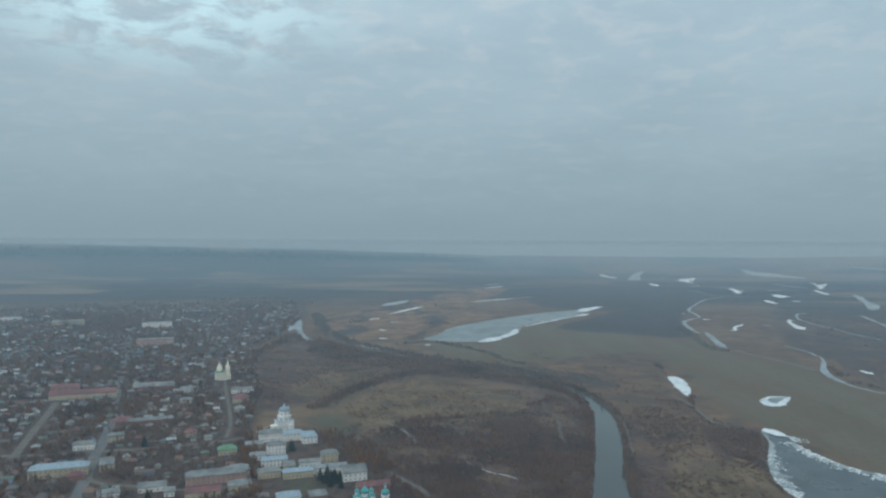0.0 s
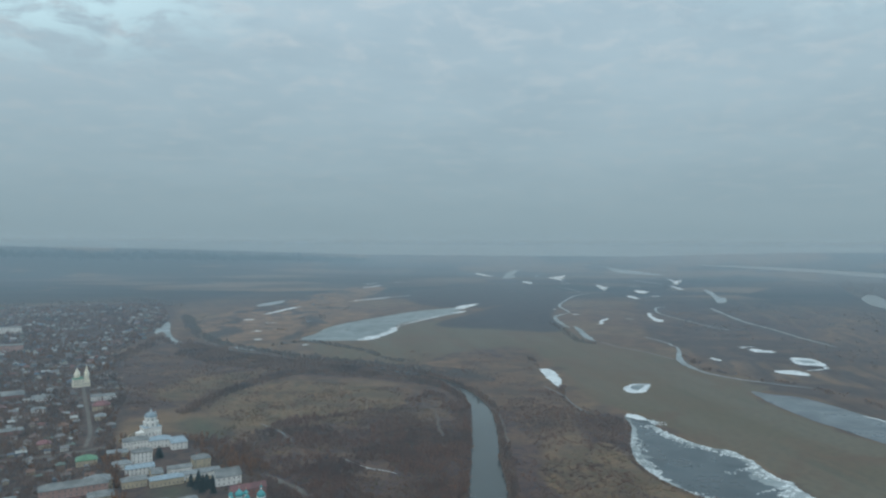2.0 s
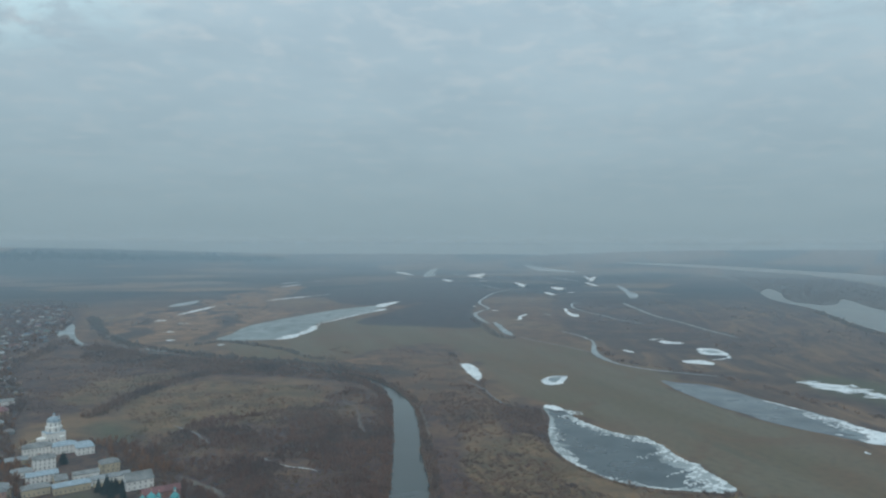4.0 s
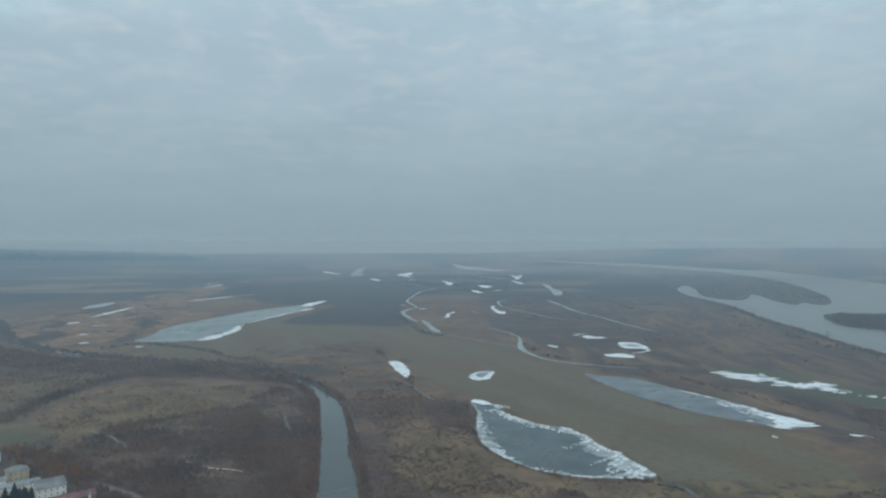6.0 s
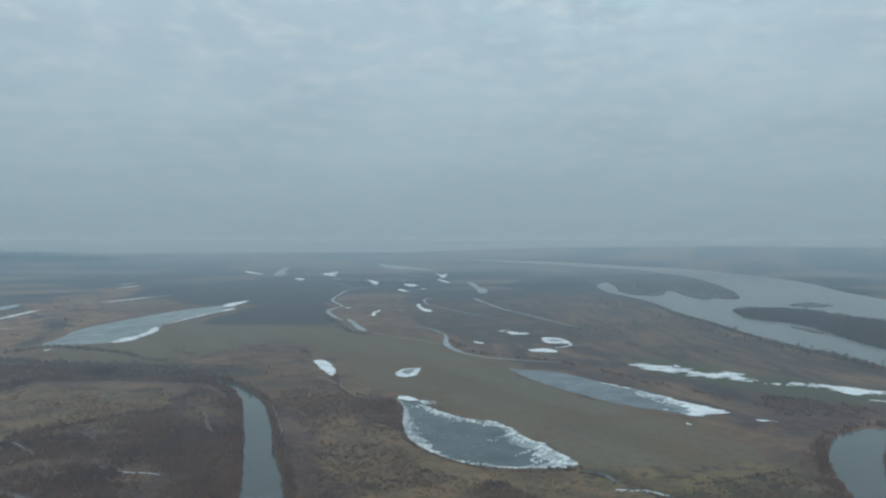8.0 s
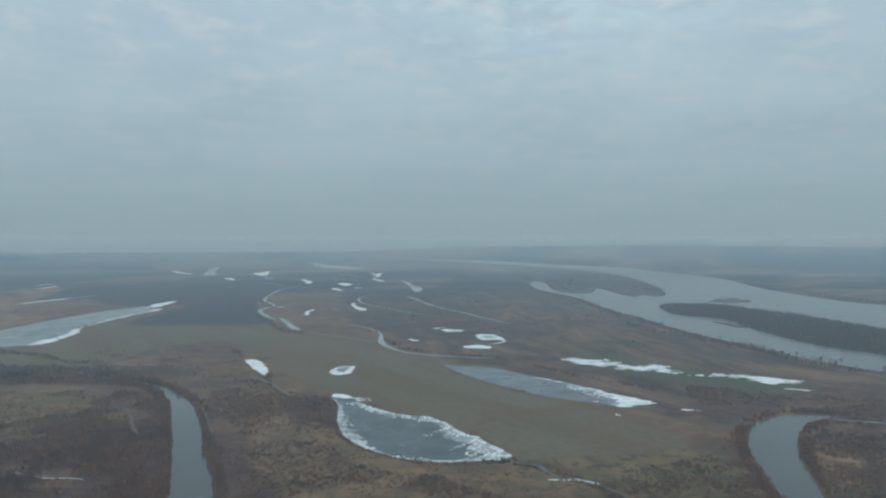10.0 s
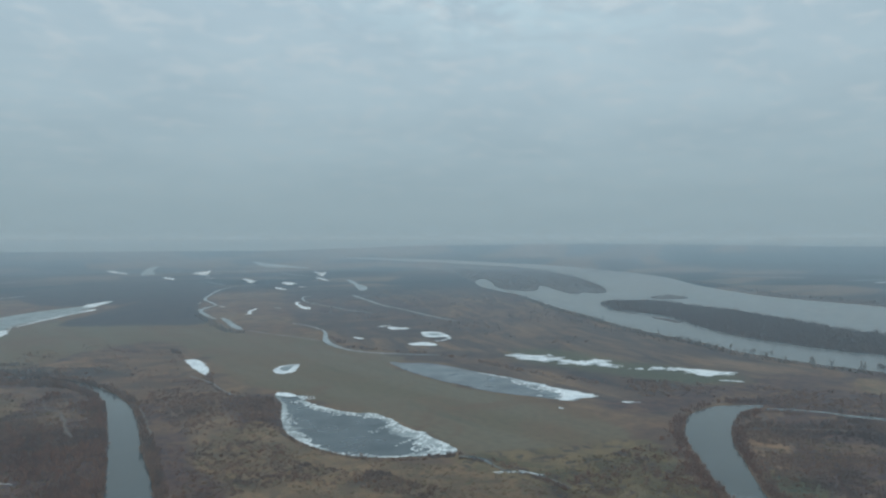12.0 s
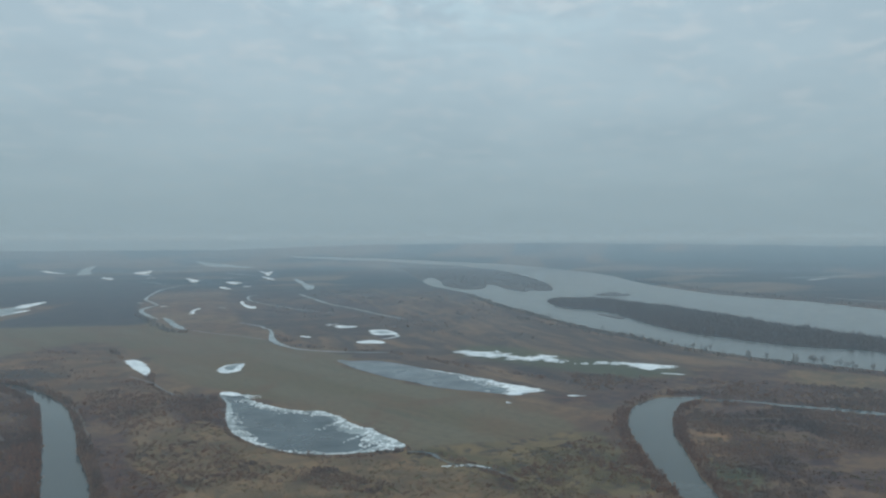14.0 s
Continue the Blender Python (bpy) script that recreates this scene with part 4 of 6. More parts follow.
def floes():
    """Broken plates of ice round the near pond."""
    shore = curve_through([(311, 680), (327, 676), (323, 635), (324, 601), (335, 565), (349, 549), (349, 521), (344, 489), (344, 464), (342, 440), (338, 415), (324, 410), (313, 415), (299, 423), (284, 432), (272, 443), (262, 459), (256, 484), (254, 510), (258, 544), (275, 589), (299, 638)], True, 10)
    ring = np.array([tuple(p) for p in shore])
    n, rnd = len(ring), random.Random(4)
    mid = ring.mean(0)
    verts, faces = [], []

    def plate(x, y, size, top):
        k = rnd.randint(5, 8)
        base = len(verts)
        a0, flat = rnd.random() * 6, rnd.uniform(0.55, 1.0)
        turn = rnd.random() * 3
        pts = []
        for i in range(k):
            a = a0 + 2 * math.pi * i / k
            d = size * rnd.uniform(0.65, 1.1)
            px, py = d * math.cos(a), d * flat * math.sin(a)
            pts.append((x + px * math.cos(turn) - py * math.sin(turn), y + px * math.sin(turn) + py * math.cos(turn)))
        for z in (0.1, top):
            verts.extend((px, py, z) for px, py in pts)
        faces.append(tuple(base + k + i for i in range(k)))
        faces.extend((base + i, base + (i + 1) % k, base + k + (i + 1) % k, base + k + i) for i in range(k))

    def scatter(first, last, depth, count, size, tight=1.0, level=-0.22):
        for _ in range(count):
            s = rnd.uniform(first, last) * n
            i = int(s) % n
            p = ring[i] + (ring[(i + 1) % n] - ring[i]) * (s % 1)
            t = ring[(i + 1) % n] - ring[i - 1]
            inn = np.array((t[1], -t[0])) / (np.hypot(*t) + 1e-6)
            if inn @ (mid - p) < 0:
                inn = -inn
            d = depth * rnd.random() ** tight
            if noise.noise((p[0] * 0.11, p[1] * 0.11 + d * 0.1, 4.0)) < level:
                continue
            d *= 0.75 + 1.1 * noise.noise((p[0] * 0.05, p[1] * 0.05, 9.0))
            q = p + inn * d
            plate(q[0], q[1], size * rnd.uniform(0.35, 1.0) * (1 - 0.5 * d / (depth + 1)), 0.28 + rnd.random() * 0.15)

    scatter(0.06, 0.47, 14.0, 1000, 2.1, 1.1, -0.22)
    scatter(0.06, 0.47, 4.0, 330, 1.6, 1.0, -0.1)
    scatter(0.27, 0.58, 28.0, 520, 2.4, 0.8, -0.05)
    scatter(0.34, 0.52, 26.0, 60, 4.2, 0.7, -0.1)
    scatter(0.46, 0.84, 6.0, 420, 1.6, 1.1, -0.1)
    scatter(0.78, 0.93, 11.0, 330, 1.8, 0.9, -0.15)
    # grey rotten ice under and between the plates, widest along the far shore
    inner, at, deep = [], (0.0, 0.05, 0.28, 0.36, 0.50, 0.58, 0.78, 0.86, 0.93, 1.0), (4.0, 10.0, 11.0, 24.0, 20.0, 6.0, 4.5, 12.0, 5.0, 4.0)
    for i in range(n):
        p, t = ring[i], ring[(i + 1) % n] - ring[i - 1]
        inn = np.array((t[1], -t[0])) / (np.hypot(*t) + 1e-6)
        if inn @ (mid - p) < 0:
            inn = -inn
        wobble = 0.75 + 0.9 * noise.noise((p[0] * 0.06, p[1] * 0.06, 1.0)) + 0.7 * noise.noise((p[0] * 0.21, p[1] * 0.21, 2.0))
        inner.append(p + inn * float(np.interp(i / n, at, deep)) * max(wobble, 0.12))
    rim = [(x, y, 0.17) for x, y in ring] + [(x, y, 0.17) for x, y in inner]
    band = mesh_object("rotten_ice", rim, [(i, (i + 1) % n, n + (i + 1) % n, n + i) for i in range(n)], ROTTEN)
    for f in band.data.polygons:
        if f.normal.z < 0:
            f.flip()
    tagged(band, "grey rotten ice round the edge of the pond", "ice", "ice on the flood plain")
    ob = mesh_object("ice_floes", verts, faces, FLOE)
    return tagged(ob, "broken white ice plates crowding the pond's shore", "ice floes", kind="stuff")


floes()
ice([(311, 680), (321, 685), (326, 674), (326, 659), (317, 660), (312, 671)], "white ice at the pond's tip", 0.8)

# ---------------------------------------------------------------- thickets and trees
def triangles(name, tri, mat, parent=None):
    """A mesh from an array of loose triangles (n, 3, 3)."""
    me = bpy.data.meshes.new(name)
    n = len(tri)
    me.vertices.add(3 * n)
    me.vertices.foreach_set("co", np.ascontiguousarray(tri, np.float32).ravel())
    me.loops.add(3 * n)
    me.loops.foreach_set("vertex_index", np.arange(3 * n, dtype=np.int32))
    me.polygons.add(n)
    me.polygons.foreach_set("loop_start", np.arange(0, 3 * n, 3, dtype=np.int32))
    me.materials.append(mat)
    me.update(calc_edges=True)
    ob = new(name, me)
    if parent:
        ob.parent = parent
    return ob


def twigs(rng, x, y, z, wide, high, count, stem=0.1, thick=0.16):
    """Sprays of twigs: for each bush, count slivers that fan out from its foot to an uneven crown."""
    n = len(x)
    a = rng.uniform(0, 2 * np.pi, (n, count))
    el = np.arccos(rng.uniform(0.05, 1.0, (n, count)))
    out = rng.uniform(0.55, 1.0, (n, count))
    w, h = wide[:, None] / 2, high[:, None]
    tip = np.stack([x[:, None] + w * out * np.sin(el) * np.cos(a), y[:, None] + w * out * np.sin(el) * np.sin(a),
                    z[:, None] + h * (stem + 0.22 + (0.78 - stem) * out * np.cos(el))], -1)
    root = np.stack([x[:, None] + 0.25 * w * np.cos(a), y[:, None] + 0.25 * w * np.sin(a), z[:, None] + h * stem + 0 * a], -1)
    side = rng.normal(size=(n, count, 3))
    side /= np.linalg.norm(side, axis=-1, keepdims=True)
    side *= (thick * wide)[:, None, None] * rng.uniform(0.5, 1.3, (n, count, 1))
    return np.stack([root, tip + side, tip - side], 2).reshape(-1, 3, 3)


def clear_of_water(pts, margin=0.5):
    ok = np.ones(len(pts), bool)
    for ring in WET:
        a = np.array(ring)
        lo, hi = a.min(0) - 5, a.max(0) + 5
        near = ok & (pts[:, 0] > lo[0]) & (pts[:, 0] < hi[0]) & (pts[:, 1] > lo[1]) & (pts[:, 1] < hi[1])
        if near.any():
            hit, far = inside(pts[near], ring)
            ok[np.where(near)[0][hit | (far < margin)]] = False
    for line in ROADS:
        for s in range(0, len(pts), 4000):
            ok[s:s + 4000] &= np.min(np.hypot(pts[s:s + 4000, None, 0] - line[None, :, 0], pts[s:s + 4000, None, 1] - line[None, :, 1]), 1) > 9.0
    for line, gap in RILLS:
        lo, hi = line.min(0) - 5, line.max(0) + 5
        near = np.where((pts[:, 0] > lo[0]) & (pts[:, 0] < hi[0]) & (pts[:, 1] > lo[1]) & (pts[:, 1] < hi[1]))[0]
        if len(near):
            ok[near] &= np.min(np.hypot(pts[near, None, 0] - line[None, :, 0], pts[near, None, 1] - line[None, :, 1]), 1) > gap
    for x, y, r in TAKEN:
        if r:
            ok &= np.hypot(pts[:, 0] - x, pts[:, 1] - y) > r + 1
    for x, y in LOTS:
        ok &= np.maximum(abs(pts[:, 0] - x), abs(pts[:, 1] - y)) > 4.0
    return ok


def clumpy(pts, scale, level, seed):
    """Keeps the points where a slow noise stands above the level, so that bushes grow in patches."""
    soft = np.random.default_rng(int(seed * 10)).uniform(-0.32, 0.32, len(pts))
    return np.array([noise.noise((p[0] * scale, p[1] * scale, seed)) + 0.5 * noise.noise((p[0] * scale * 3, p[1] * scale * 3, seed + 4)) + s > level for p, s in zip(pts, soft)], bool)


def thicket(name, ring, count, wide, high, mat, label, seed, level=-0.2, scale=0.02, blades=14, dry=True, thick=0.08):
    rng = np.random.default_rng(seed)
    a = np.array(ring)
    pts = rng.uniform(a.min(0), a.max(0), (count * 5, 2))
    pts = pts[inside(pts, ring)[0]]
    pts = pts[clumpy(pts, scale, level, seed * 1.7)]
    if dry:
        pts = pts[clear_of_water(pts)]
    pts = pts[:count]
    n = len(pts)
    size = rng.lognormal(0, 0.3, n)
    blades, thick = int(blades * 1.7), thick * 0.62
    tri = twigs(rng, pts[:, 0], pts[:, 1], np.zeros(n), wide * size, high * size * rng.uniform(0.8, 1.25, n), blades, 0.0, thick)
    return tagged(triangles(name, tri, mat), label, "bushes", kind="stuff")


def belt(name, line, spread, count, wide, high, mat, label, seed, blades=16, gaps=-0.6, dry=True, thick=0.07, keep=0.5):
    """Bushes and trees along a line."""
    rng = np.random.default_rng(seed)
    path = np.array([tuple(p) for p in curve_through(line, False, 8)])
    step = np.hypot(*np.diff(path, axis=0).T)
    s = np.concatenate([[0], np.cumsum(step)])
    t = rng.uniform(0, s[-1], count)
    pts = np.stack([np.interp(t, s, path[:, 0]), np.interp(t, s, path[:, 1])], 1) + rng.normal(0, spread / 2, (count, 2))
    pts = pts[clumpy(pts, 0.02, gaps, seed * 1.3)]
    if dry:
        pts = pts[clear_of_water(pts, keep)]
    n = len(pts)
    size = rng.lognormal(0, 0.28, n)
    z = np.array([land(*p) for p in pts])
    blades, thick = int(blades * 1.5), thick * 0.66
    tri = twigs(rng, pts[:, 0], pts[:, 1], z, wide * size, high * size * rng.uniform(0.8, 1.25, n), blades, 0.0, thick)
    return tagged(triangles(name, tri, mat), label, "bushes", kind="stuff")


# the brown thickets between town and river
thicket("scrub", [(-110, 621), (-74, 658), (-30, 720), (40, 735), (105, 790), (134, 834), (157, 751), (132, 608), (101, 478), (60, 370), (-26, 400), (-38, 533)], 9000, 3.0, 1.7, TWIGS, "dense brown leafless scrub on the river flats", 11, 0.02, 0.020, 13)
thicket("scrub", [(-110, 621), (-74, 658), (-30, 720), (40, 735), (105, 790), (134, 834), (157, 751), (132, 608), (101, 478), (60, 370), (-26, 400), (-38, 533)], 2600, 4.6, 4.0, RUST, "russet leafless bushes on the river flats", 12, 0.05, 0.016, 16)
thicket("scrub", [(-300, 1060), (-266, 1174), (-121, 1066), (-18, 1020), (-47, 954), (-98, 861), (-147, 828), (-186, 769), (-220, 826)], 3400, 2.6, 1.4, TWIGS, "grey-brown leafless scrub below the town", 13, 0.05, 0.016, 12)
thicket("scrub", [(187, 727), (280, 870), (276, 780), (283, 675), (297, 646), (242, 525), (220, 425), (120, 424), (154, 577)], 1700, 3.4, 1.6, RUST, "russet bushes between river and pond", 14, 0.0, 0.02, 20, True, 0.05)
thicket("scrub", [(211, 785), (268, 793), (282, 719), (304, 663), (253, 547), (211, 539), (183, 570), (192, 651)], 520, 3.8, 2.4, TWIGS, "brown leafless scrub beside the pond", 15, 0.2, 0.02, 13)
thicket("scrub", [(156, 577), (250, 534), (270, 432), (315, 360), (338, 308), (295, 228), (181, 323), (116, 382)], 420, 4.4, 2.0, TWIGS, "scattered dark bushes in rough yellow grass", 16, 0.45, 0.03, 22, True, 0.05)
thicket("scrub", [(338, 308), (399, 335), (471, 331), (531, 349), (477, 303), (409, 243), (355, 194), (295, 228)], 900, 3.2, 2.2, RUST, "dark russet bushes beside the river arm", 17, 0.1, 0.02, 14)
thicket("scrub", [(644, 328), (715, 195), (728, 143), (497, 97), (412, 112), (361, 159), (464, 240), (550, 306)], 5600, 3.4, 2.0, TWIGS, "dark purple-brown scrub beyond the river arm", 18, -0.05, 0.014, 13)
thicket("scrub", [(665, 515), (750, 382), (837, 229), (846, 166), (752, 147), (705, 223), (658, 335), (631, 381), (589, 420)], 1700, 4.5, 2.4, TWIGS, "grey-brown bushes on the river terrace", 19, 0.05, 0.01, 12)
thicket("scrub", [(168, 1185), (279, 1184), (313, 1033), (268, 793), (211, 785), (180, 882), (120, 943), (70, 1012)], 900, 2.4, 1.5, RUST, "low dark bushes around a reed bed", 20, 0.1, 0.012, 12)
thicket("scrub", [(-308, 1717), (-224, 1948), (35, 2513), (187, 2390), (52, 1735), (-46, 1361), (-151, 1317)], 500, 6.0, 3.0, GREY_TWIGS, "low bushes among ochre reeds", 21, 0.25, 0.008, 12)
thicket("scrub", [(954, 1956), (1512, 1781), (1169, 1063), (982, 690), (807, 734), (769, 1069), (718, 1318)], 1000, 6.0, 3.0, GREY_TWIGS, "low bushes on long river swales", 22, 0.2, 0.007, 11)

thicket("scrub", [(-118, 813), (-60, 915), (28, 899), (110, 850), (100, 770), (11, 712), (-47, 722), (-93, 722)], 1700, 2.6, 1.1, RUST, "low brown scrub on the old meadow", 23, 0.0, 0.025, 18, True, 0.05)
# dry grass in tufts, near enough to be told from the ground
belt("bank_thicket", [(309, 417), (334, 394), (336, 372), (343, 350), (341, 321), (340, 305), (352, 287), (365, 274)], 6, 520, 3.0, 1.8, TWIGS, "dark bushes along an icy ditch", 46, 14, gaps=-0.3, keep=0.2)
thicket("scrub", [(256, 417), (267, 399), (269, 376), (278, 351), (256, 345), (245, 367), (246, 395)], 160, 3.4, 2.2, TWIGS, "dark bushes in yellow grass", 47, -0.3, 0.03, 14)
thicket("scrub", [(210, 472), (231, 462), (246, 423), (272, 407), (246, 395), (218, 405), (198, 435)], 260, 3.2, 1.8, TWIGS, "dark bushes in yellow grass", 48, -0.3, 0.03, 14)
thicket("dry_grass", [(175, 540), (251, 593), (253, 542), (255, 497), (270, 432), (309, 389), (339, 329), (350, 289), (295, 228), (178, 317), (114, 375)], 3000, 2.2, 0.7, STRAW, "tufts of dry yellow grass", 24, -0.1, 0.03, 14, True, 0.07)
thicket("dry_grass", [(-110, 621), (-54, 830), (83, 865), (157, 751), (101, 478), (-26, 422)], 3600, 2.2, 0.9, STRAW, "tufts of dry grass among brown scrub", 26, 0.15, 0.02, 9, True, 0.14)
thicket("dry_grass", [(556, 301), (577, 269), (606, 165), (630, 123), (467, 91), (365, 155), (426, 213)], 2200, 2.2, 0.9, STRAW, "tufts of dry grass among brown scrub", 27, 0.2, 0.02, 9, True, 0.14)
thicket("dry_grass", [(378, 355), (468, 312), (401, 250), (353, 196), (279, 234)], 1800, 2.0, 0.8, STRAW, "tufts of dry yellow grass", 28, 0.0, 0.03, 9, True, 0.14)
# trees and bushes on the banks
thicket("bank_trees", [(-235, 1314), (-135, 1178), (-19, 1090), (82, 1033), (151, 939), (176, 861), (149, 844), (88, 915), (14, 944), (-65, 996), (-156, 1065), (-223, 1145)], 2600, 4.4, 3.0, TWIGS, "broad dark belt of bare trees along the river", 30, -0.7, 0.012, 14)
belt("bank_thicket", [(70, 380), (86, 425), (101, 478), (114, 535), (131, 608), (146, 682), (157, 751), (160, 805), (154, 851), (136, 894)], 7, 900, 3.4, 3.6, RUST, "russet thicket on the river bank", 31, 16, keep=0.1)
belt("bank_thicket", [(102, 375), (119, 420), (135, 478), (143, 523), (155, 577), (168, 635), (179, 694), (185, 747), (183, 797), (175, 838), (164, 888), (143, 939)], 6, 1000, 3.4, 3.8, TWIGS, "dark bare thicket on the river bank", 32, 16, keep=0.1)
belt("bank_trees", [(160, 867), (133, 924), (93, 970), (47, 999), (-1, 1030), (-71, 1088), (-132, 1154), (-187, 1208), (-224, 1255)], 16, 1500, 5.0, 4.6, TWIGS, "dark belt of bare trees along the river", 33, 18, keep=0.5)
belt("bank_trees", [(149, 932), (97, 1014), (33, 1061), (-19, 1101), (-86, 1168), (-166, 1271), (-222, 1397), (-269, 1573), (-318, 1772)], 14, 1100, 5.5, 5.0, GREY_TWIGS, "grey belt of bare trees along the river", 34, 16)
belt("bank_trees", [(-136, 765), (-121, 828), (-94, 888), (-62, 942), (-17, 976), (46, 978)], 12, 750, 4.8, 4.0, TWIGS, "dark hedge of bare trees across the flats", 35, 16)
belt("bank_trees", [(-81, 1232), (-23, 1277), (18, 1236), (73, 1155), (102, 1073), (148, 1025)], 8, 260, 5.0, 4.5, GREY_TWIGS, "bare bushes below the lake", 36, 14)
belt("bank_trees", [(1414, 1440), (1241, 1166), (1159, 1005), (1056, 817), (1006, 707), (968, 586), (937, 521), (920, 429), (922, 357), (929, 254), (923, 181)], 12, 900, 5.0, 4.4, GREY_TWIGS, "bare bushes along the great river", 37, 16)
belt("bank_thicket", [(373, 198), (401, 228), (420, 251), (446, 277), (471, 301), (504, 329), (536, 350), (573, 368), (606, 376), (637, 376), (661, 361), (673, 343)], 8, 1000, 3.0, 3.2, RUST, "russet thicket on the bank of the river arm", 38, 16, gaps=-0.35, keep=0.1)
belt("bank_thicket", [(395, 184), (436, 219), (468, 245), (495, 267), (520, 286), (550, 306), (584, 323), (617, 334), (640, 332), (660, 308)], 8, 900, 3.0, 3.0, RUST, "russet thicket on the bank of the river arm", 39, 16, gaps=-0.35, keep=0.1)
belt("bank_trees", [(321, 1047), (317, 1007), (310, 965)], 3.5, 40, 4.5, 3.2, TWIGS, "dark bushes beside a frozen pool", 40, 16, gaps=-0.2)
belt("bank_trees", [(300, 835), (291, 820), (278, 767), (271, 715), (274, 685), (282, 675)], 4, 150, 4.0, 2.6, TWIGS, "dark bushes along a wet ditch", 49, 16)
thicket("scrub", [(282, 680), (303, 668), (285, 620), (256, 580), (248, 600), (251, 640)], 330, 3.6, 2.4, TWIGS, "dark leafless scrub at the pond's shore", 50, -0.4, 0.03, 14)
belt("bank_trees", [(517, 1529), (489, 1358), (467, 1219), (480, 1169)], 10, 150, 5.0, 4.5, GREY_TWIGS, "bare bushes beside the winding creek", 41, 14)
belt("bank_trees", [(571, 1039), (546, 923), (561, 853), (601, 787), (607, 680), (609, 591), (625, 493), (630, 400)], 8, 420, 4.0, 3.2, TWIGS, "dark line of bushes behind the long pond", 42, 14, gaps=-0.1)
belt("bank_thicket", [(321, 685), (282, 608), (256, 545), (251, 503), (255, 472), (265, 447), (280, 425), (307, 408)], 3, 420, 2.2, 1.7, TWIGS, "dark dead reeds round the pond", 43, 14, keep=0.2)
belt("bank_trees", [(-304, 1060), (-296, 1143), (-289, 1274), (-285, 1352), (-222, 1241)], 16, 420, 5.5, 5.5, TWIGS, "bare trees at the edge of the town", 44, 16)
belt("bank_trees", [(1281, 1781), (1240, 1414), (1081, 983), (982, 690)], 20, 260, 6.5, 4.5, GREY_TWIGS, "scattered bare bushes on the swales", 45, 13, gaps=0.0)
thicket("island_trees", ISLES[1], 9500, 6.0, 6.0, WOOD_TWIGS, "bare grey wood covering the long island", 51, -0.9, 0.01, 15, False, 0.045)
thicket("island_trees", ISLES[0], 4200, 8.0, 6.5, WOOD_TWIGS, "bare grey wood covering the spit", 52, -0.5, 0.008, 13, False, 0.045)
thicket("island_trees", ISLES[2], 30, 7.0, 6.0, WOOD_TWIGS, "bare trees on a small islet", 53, -2, 0.01, 14, False)
belt("far_trees", [(2519, 1604), (2087, 1065), (1968, 764), (1864, 511), (1794, 354)], 30, 500, 9.0, 7.0, GREY_TWIGS, "far bare trees on the other bank", 54, 12)
belt("far_trees", [(-1045, 1901), (-936, 1995), (-774, 2121), (-507, 2224), (-396, 2027)], 40, 400, 9.0, 7.5, GREY_TWIGS, "far bare trees behind the town", 55, 12)
belt("far_trees", [(-797, 1517), (-774, 1595), (-665, 1523)], 45, 400, 9.0, 9.0, TWIGS, "dark grove of bare trees in the town", 56, 14)


def far_wood(line, high, wide, count, seed, label):
    return belt("far_wood", line, wide, count, 26.0, high, NEEDLES, label, seed, 12, -0.9, False, 0.2)


far_wood([(-2686, 3863), (-2262, 4110), (-1698, 4361), (-1037, 4541), (-312, 4643), (249, 4658)], 16, 60, 1600, 61, "dark far forest on the horizon")


def part(name, bm, mat, parent, label=""):
    me = bpy.data.meshes.new(name)
    bm.to_mesh(me)
    bm.free()
    me.materials.append(mat)
    ob = new(name, me)
    ob.parent = parent
    return tagged(ob, label)


def bare_tree(seed, high=13.0, spread=9.0):
    """A bare tree: tapered trunk, limbs and a thin crown of twigs."""
    rnd = random.Random(seed)
    root = new("bare_tree")
    bm = bmesh.new()

    def stick(a, b, r0, r1, sides=5):
        a, b = Vector(a), Vector(b)
        t = (b - a).normalized()
        u = t.orthogonal().normalized()
        v = t.cross(u)
        loops = []
        for p, r in ((a, r0), (b, r1)):
            loops.append([bm.verts.new(p + (u * math.cos(2 * math.pi * i / sides) + v * math.sin(2 * math.pi * i / sides)) * r) for i in range(sides)])
        for i in range(sides):
            bm.faces.new((loops[0][i], loops[0][(i + 1) % sides], loops[1][(i + 1) % sides], loops[1][i]))

    fork = high * rnd.uniform(0.25, 0.35)
    stick((0, 0, 0), (rnd.uniform(-0.2, 0.2), rnd.uniform(-0.2, 0.2), fork), high * 0.022, high * 0.017)
    part("trunk", bm, BARK, root)
    tips = []
    for i in range(9):
        bm = bmesh.new()
        a = i * 2.4 + rnd.uniform(-0.4, 0.4)
        out = spread / 2 * rnd.uniform(0.35, 0.75)
        tip = (out * math.cos(a), out * math.sin(a), high * rnd.uniform(0.6, 0.92))
        stick((0, 0, fork * rnd.uniform(0.8, 1.0)), tip, high * 0.011, high * 0.003, 4)
        tips.append(tip)
        part("limb", bm, BARK, root)
    rng = np.random.default_rng(seed)
    t = np.array(tips)
    tri = twigs(rng, t[:, 0], t[:, 1], t[:, 2] - high * 0.22, np.full(len(t), spread * 0.5), np.full(len(t), high * 0.38), 34, 0.05, 0.010)
    triangles("crown", tri, GREY_TWIGS, root)
    return tagged(root, "tall bare tree with a thin grey crown", "tree", "bare trees")


TREES = [bare_tree(s, h, w) for s, h, w in ((1, 12, 8), (2, 9, 7), (3, 14, 8), (4, 8, 7))]
spare = random.Random(9)
first = [True] * len(TREES)


def plant(x, y):
    k = spare.randrange(len(TREES))
    m = pose(x, y, land(x, y), 0, 0, spare.uniform(0, 360))
    if first[k]:
        first[k] = False
        TREES[k].matrix_basis = m
        return TREES[k]
    return copy_thing(TREES[k], m)


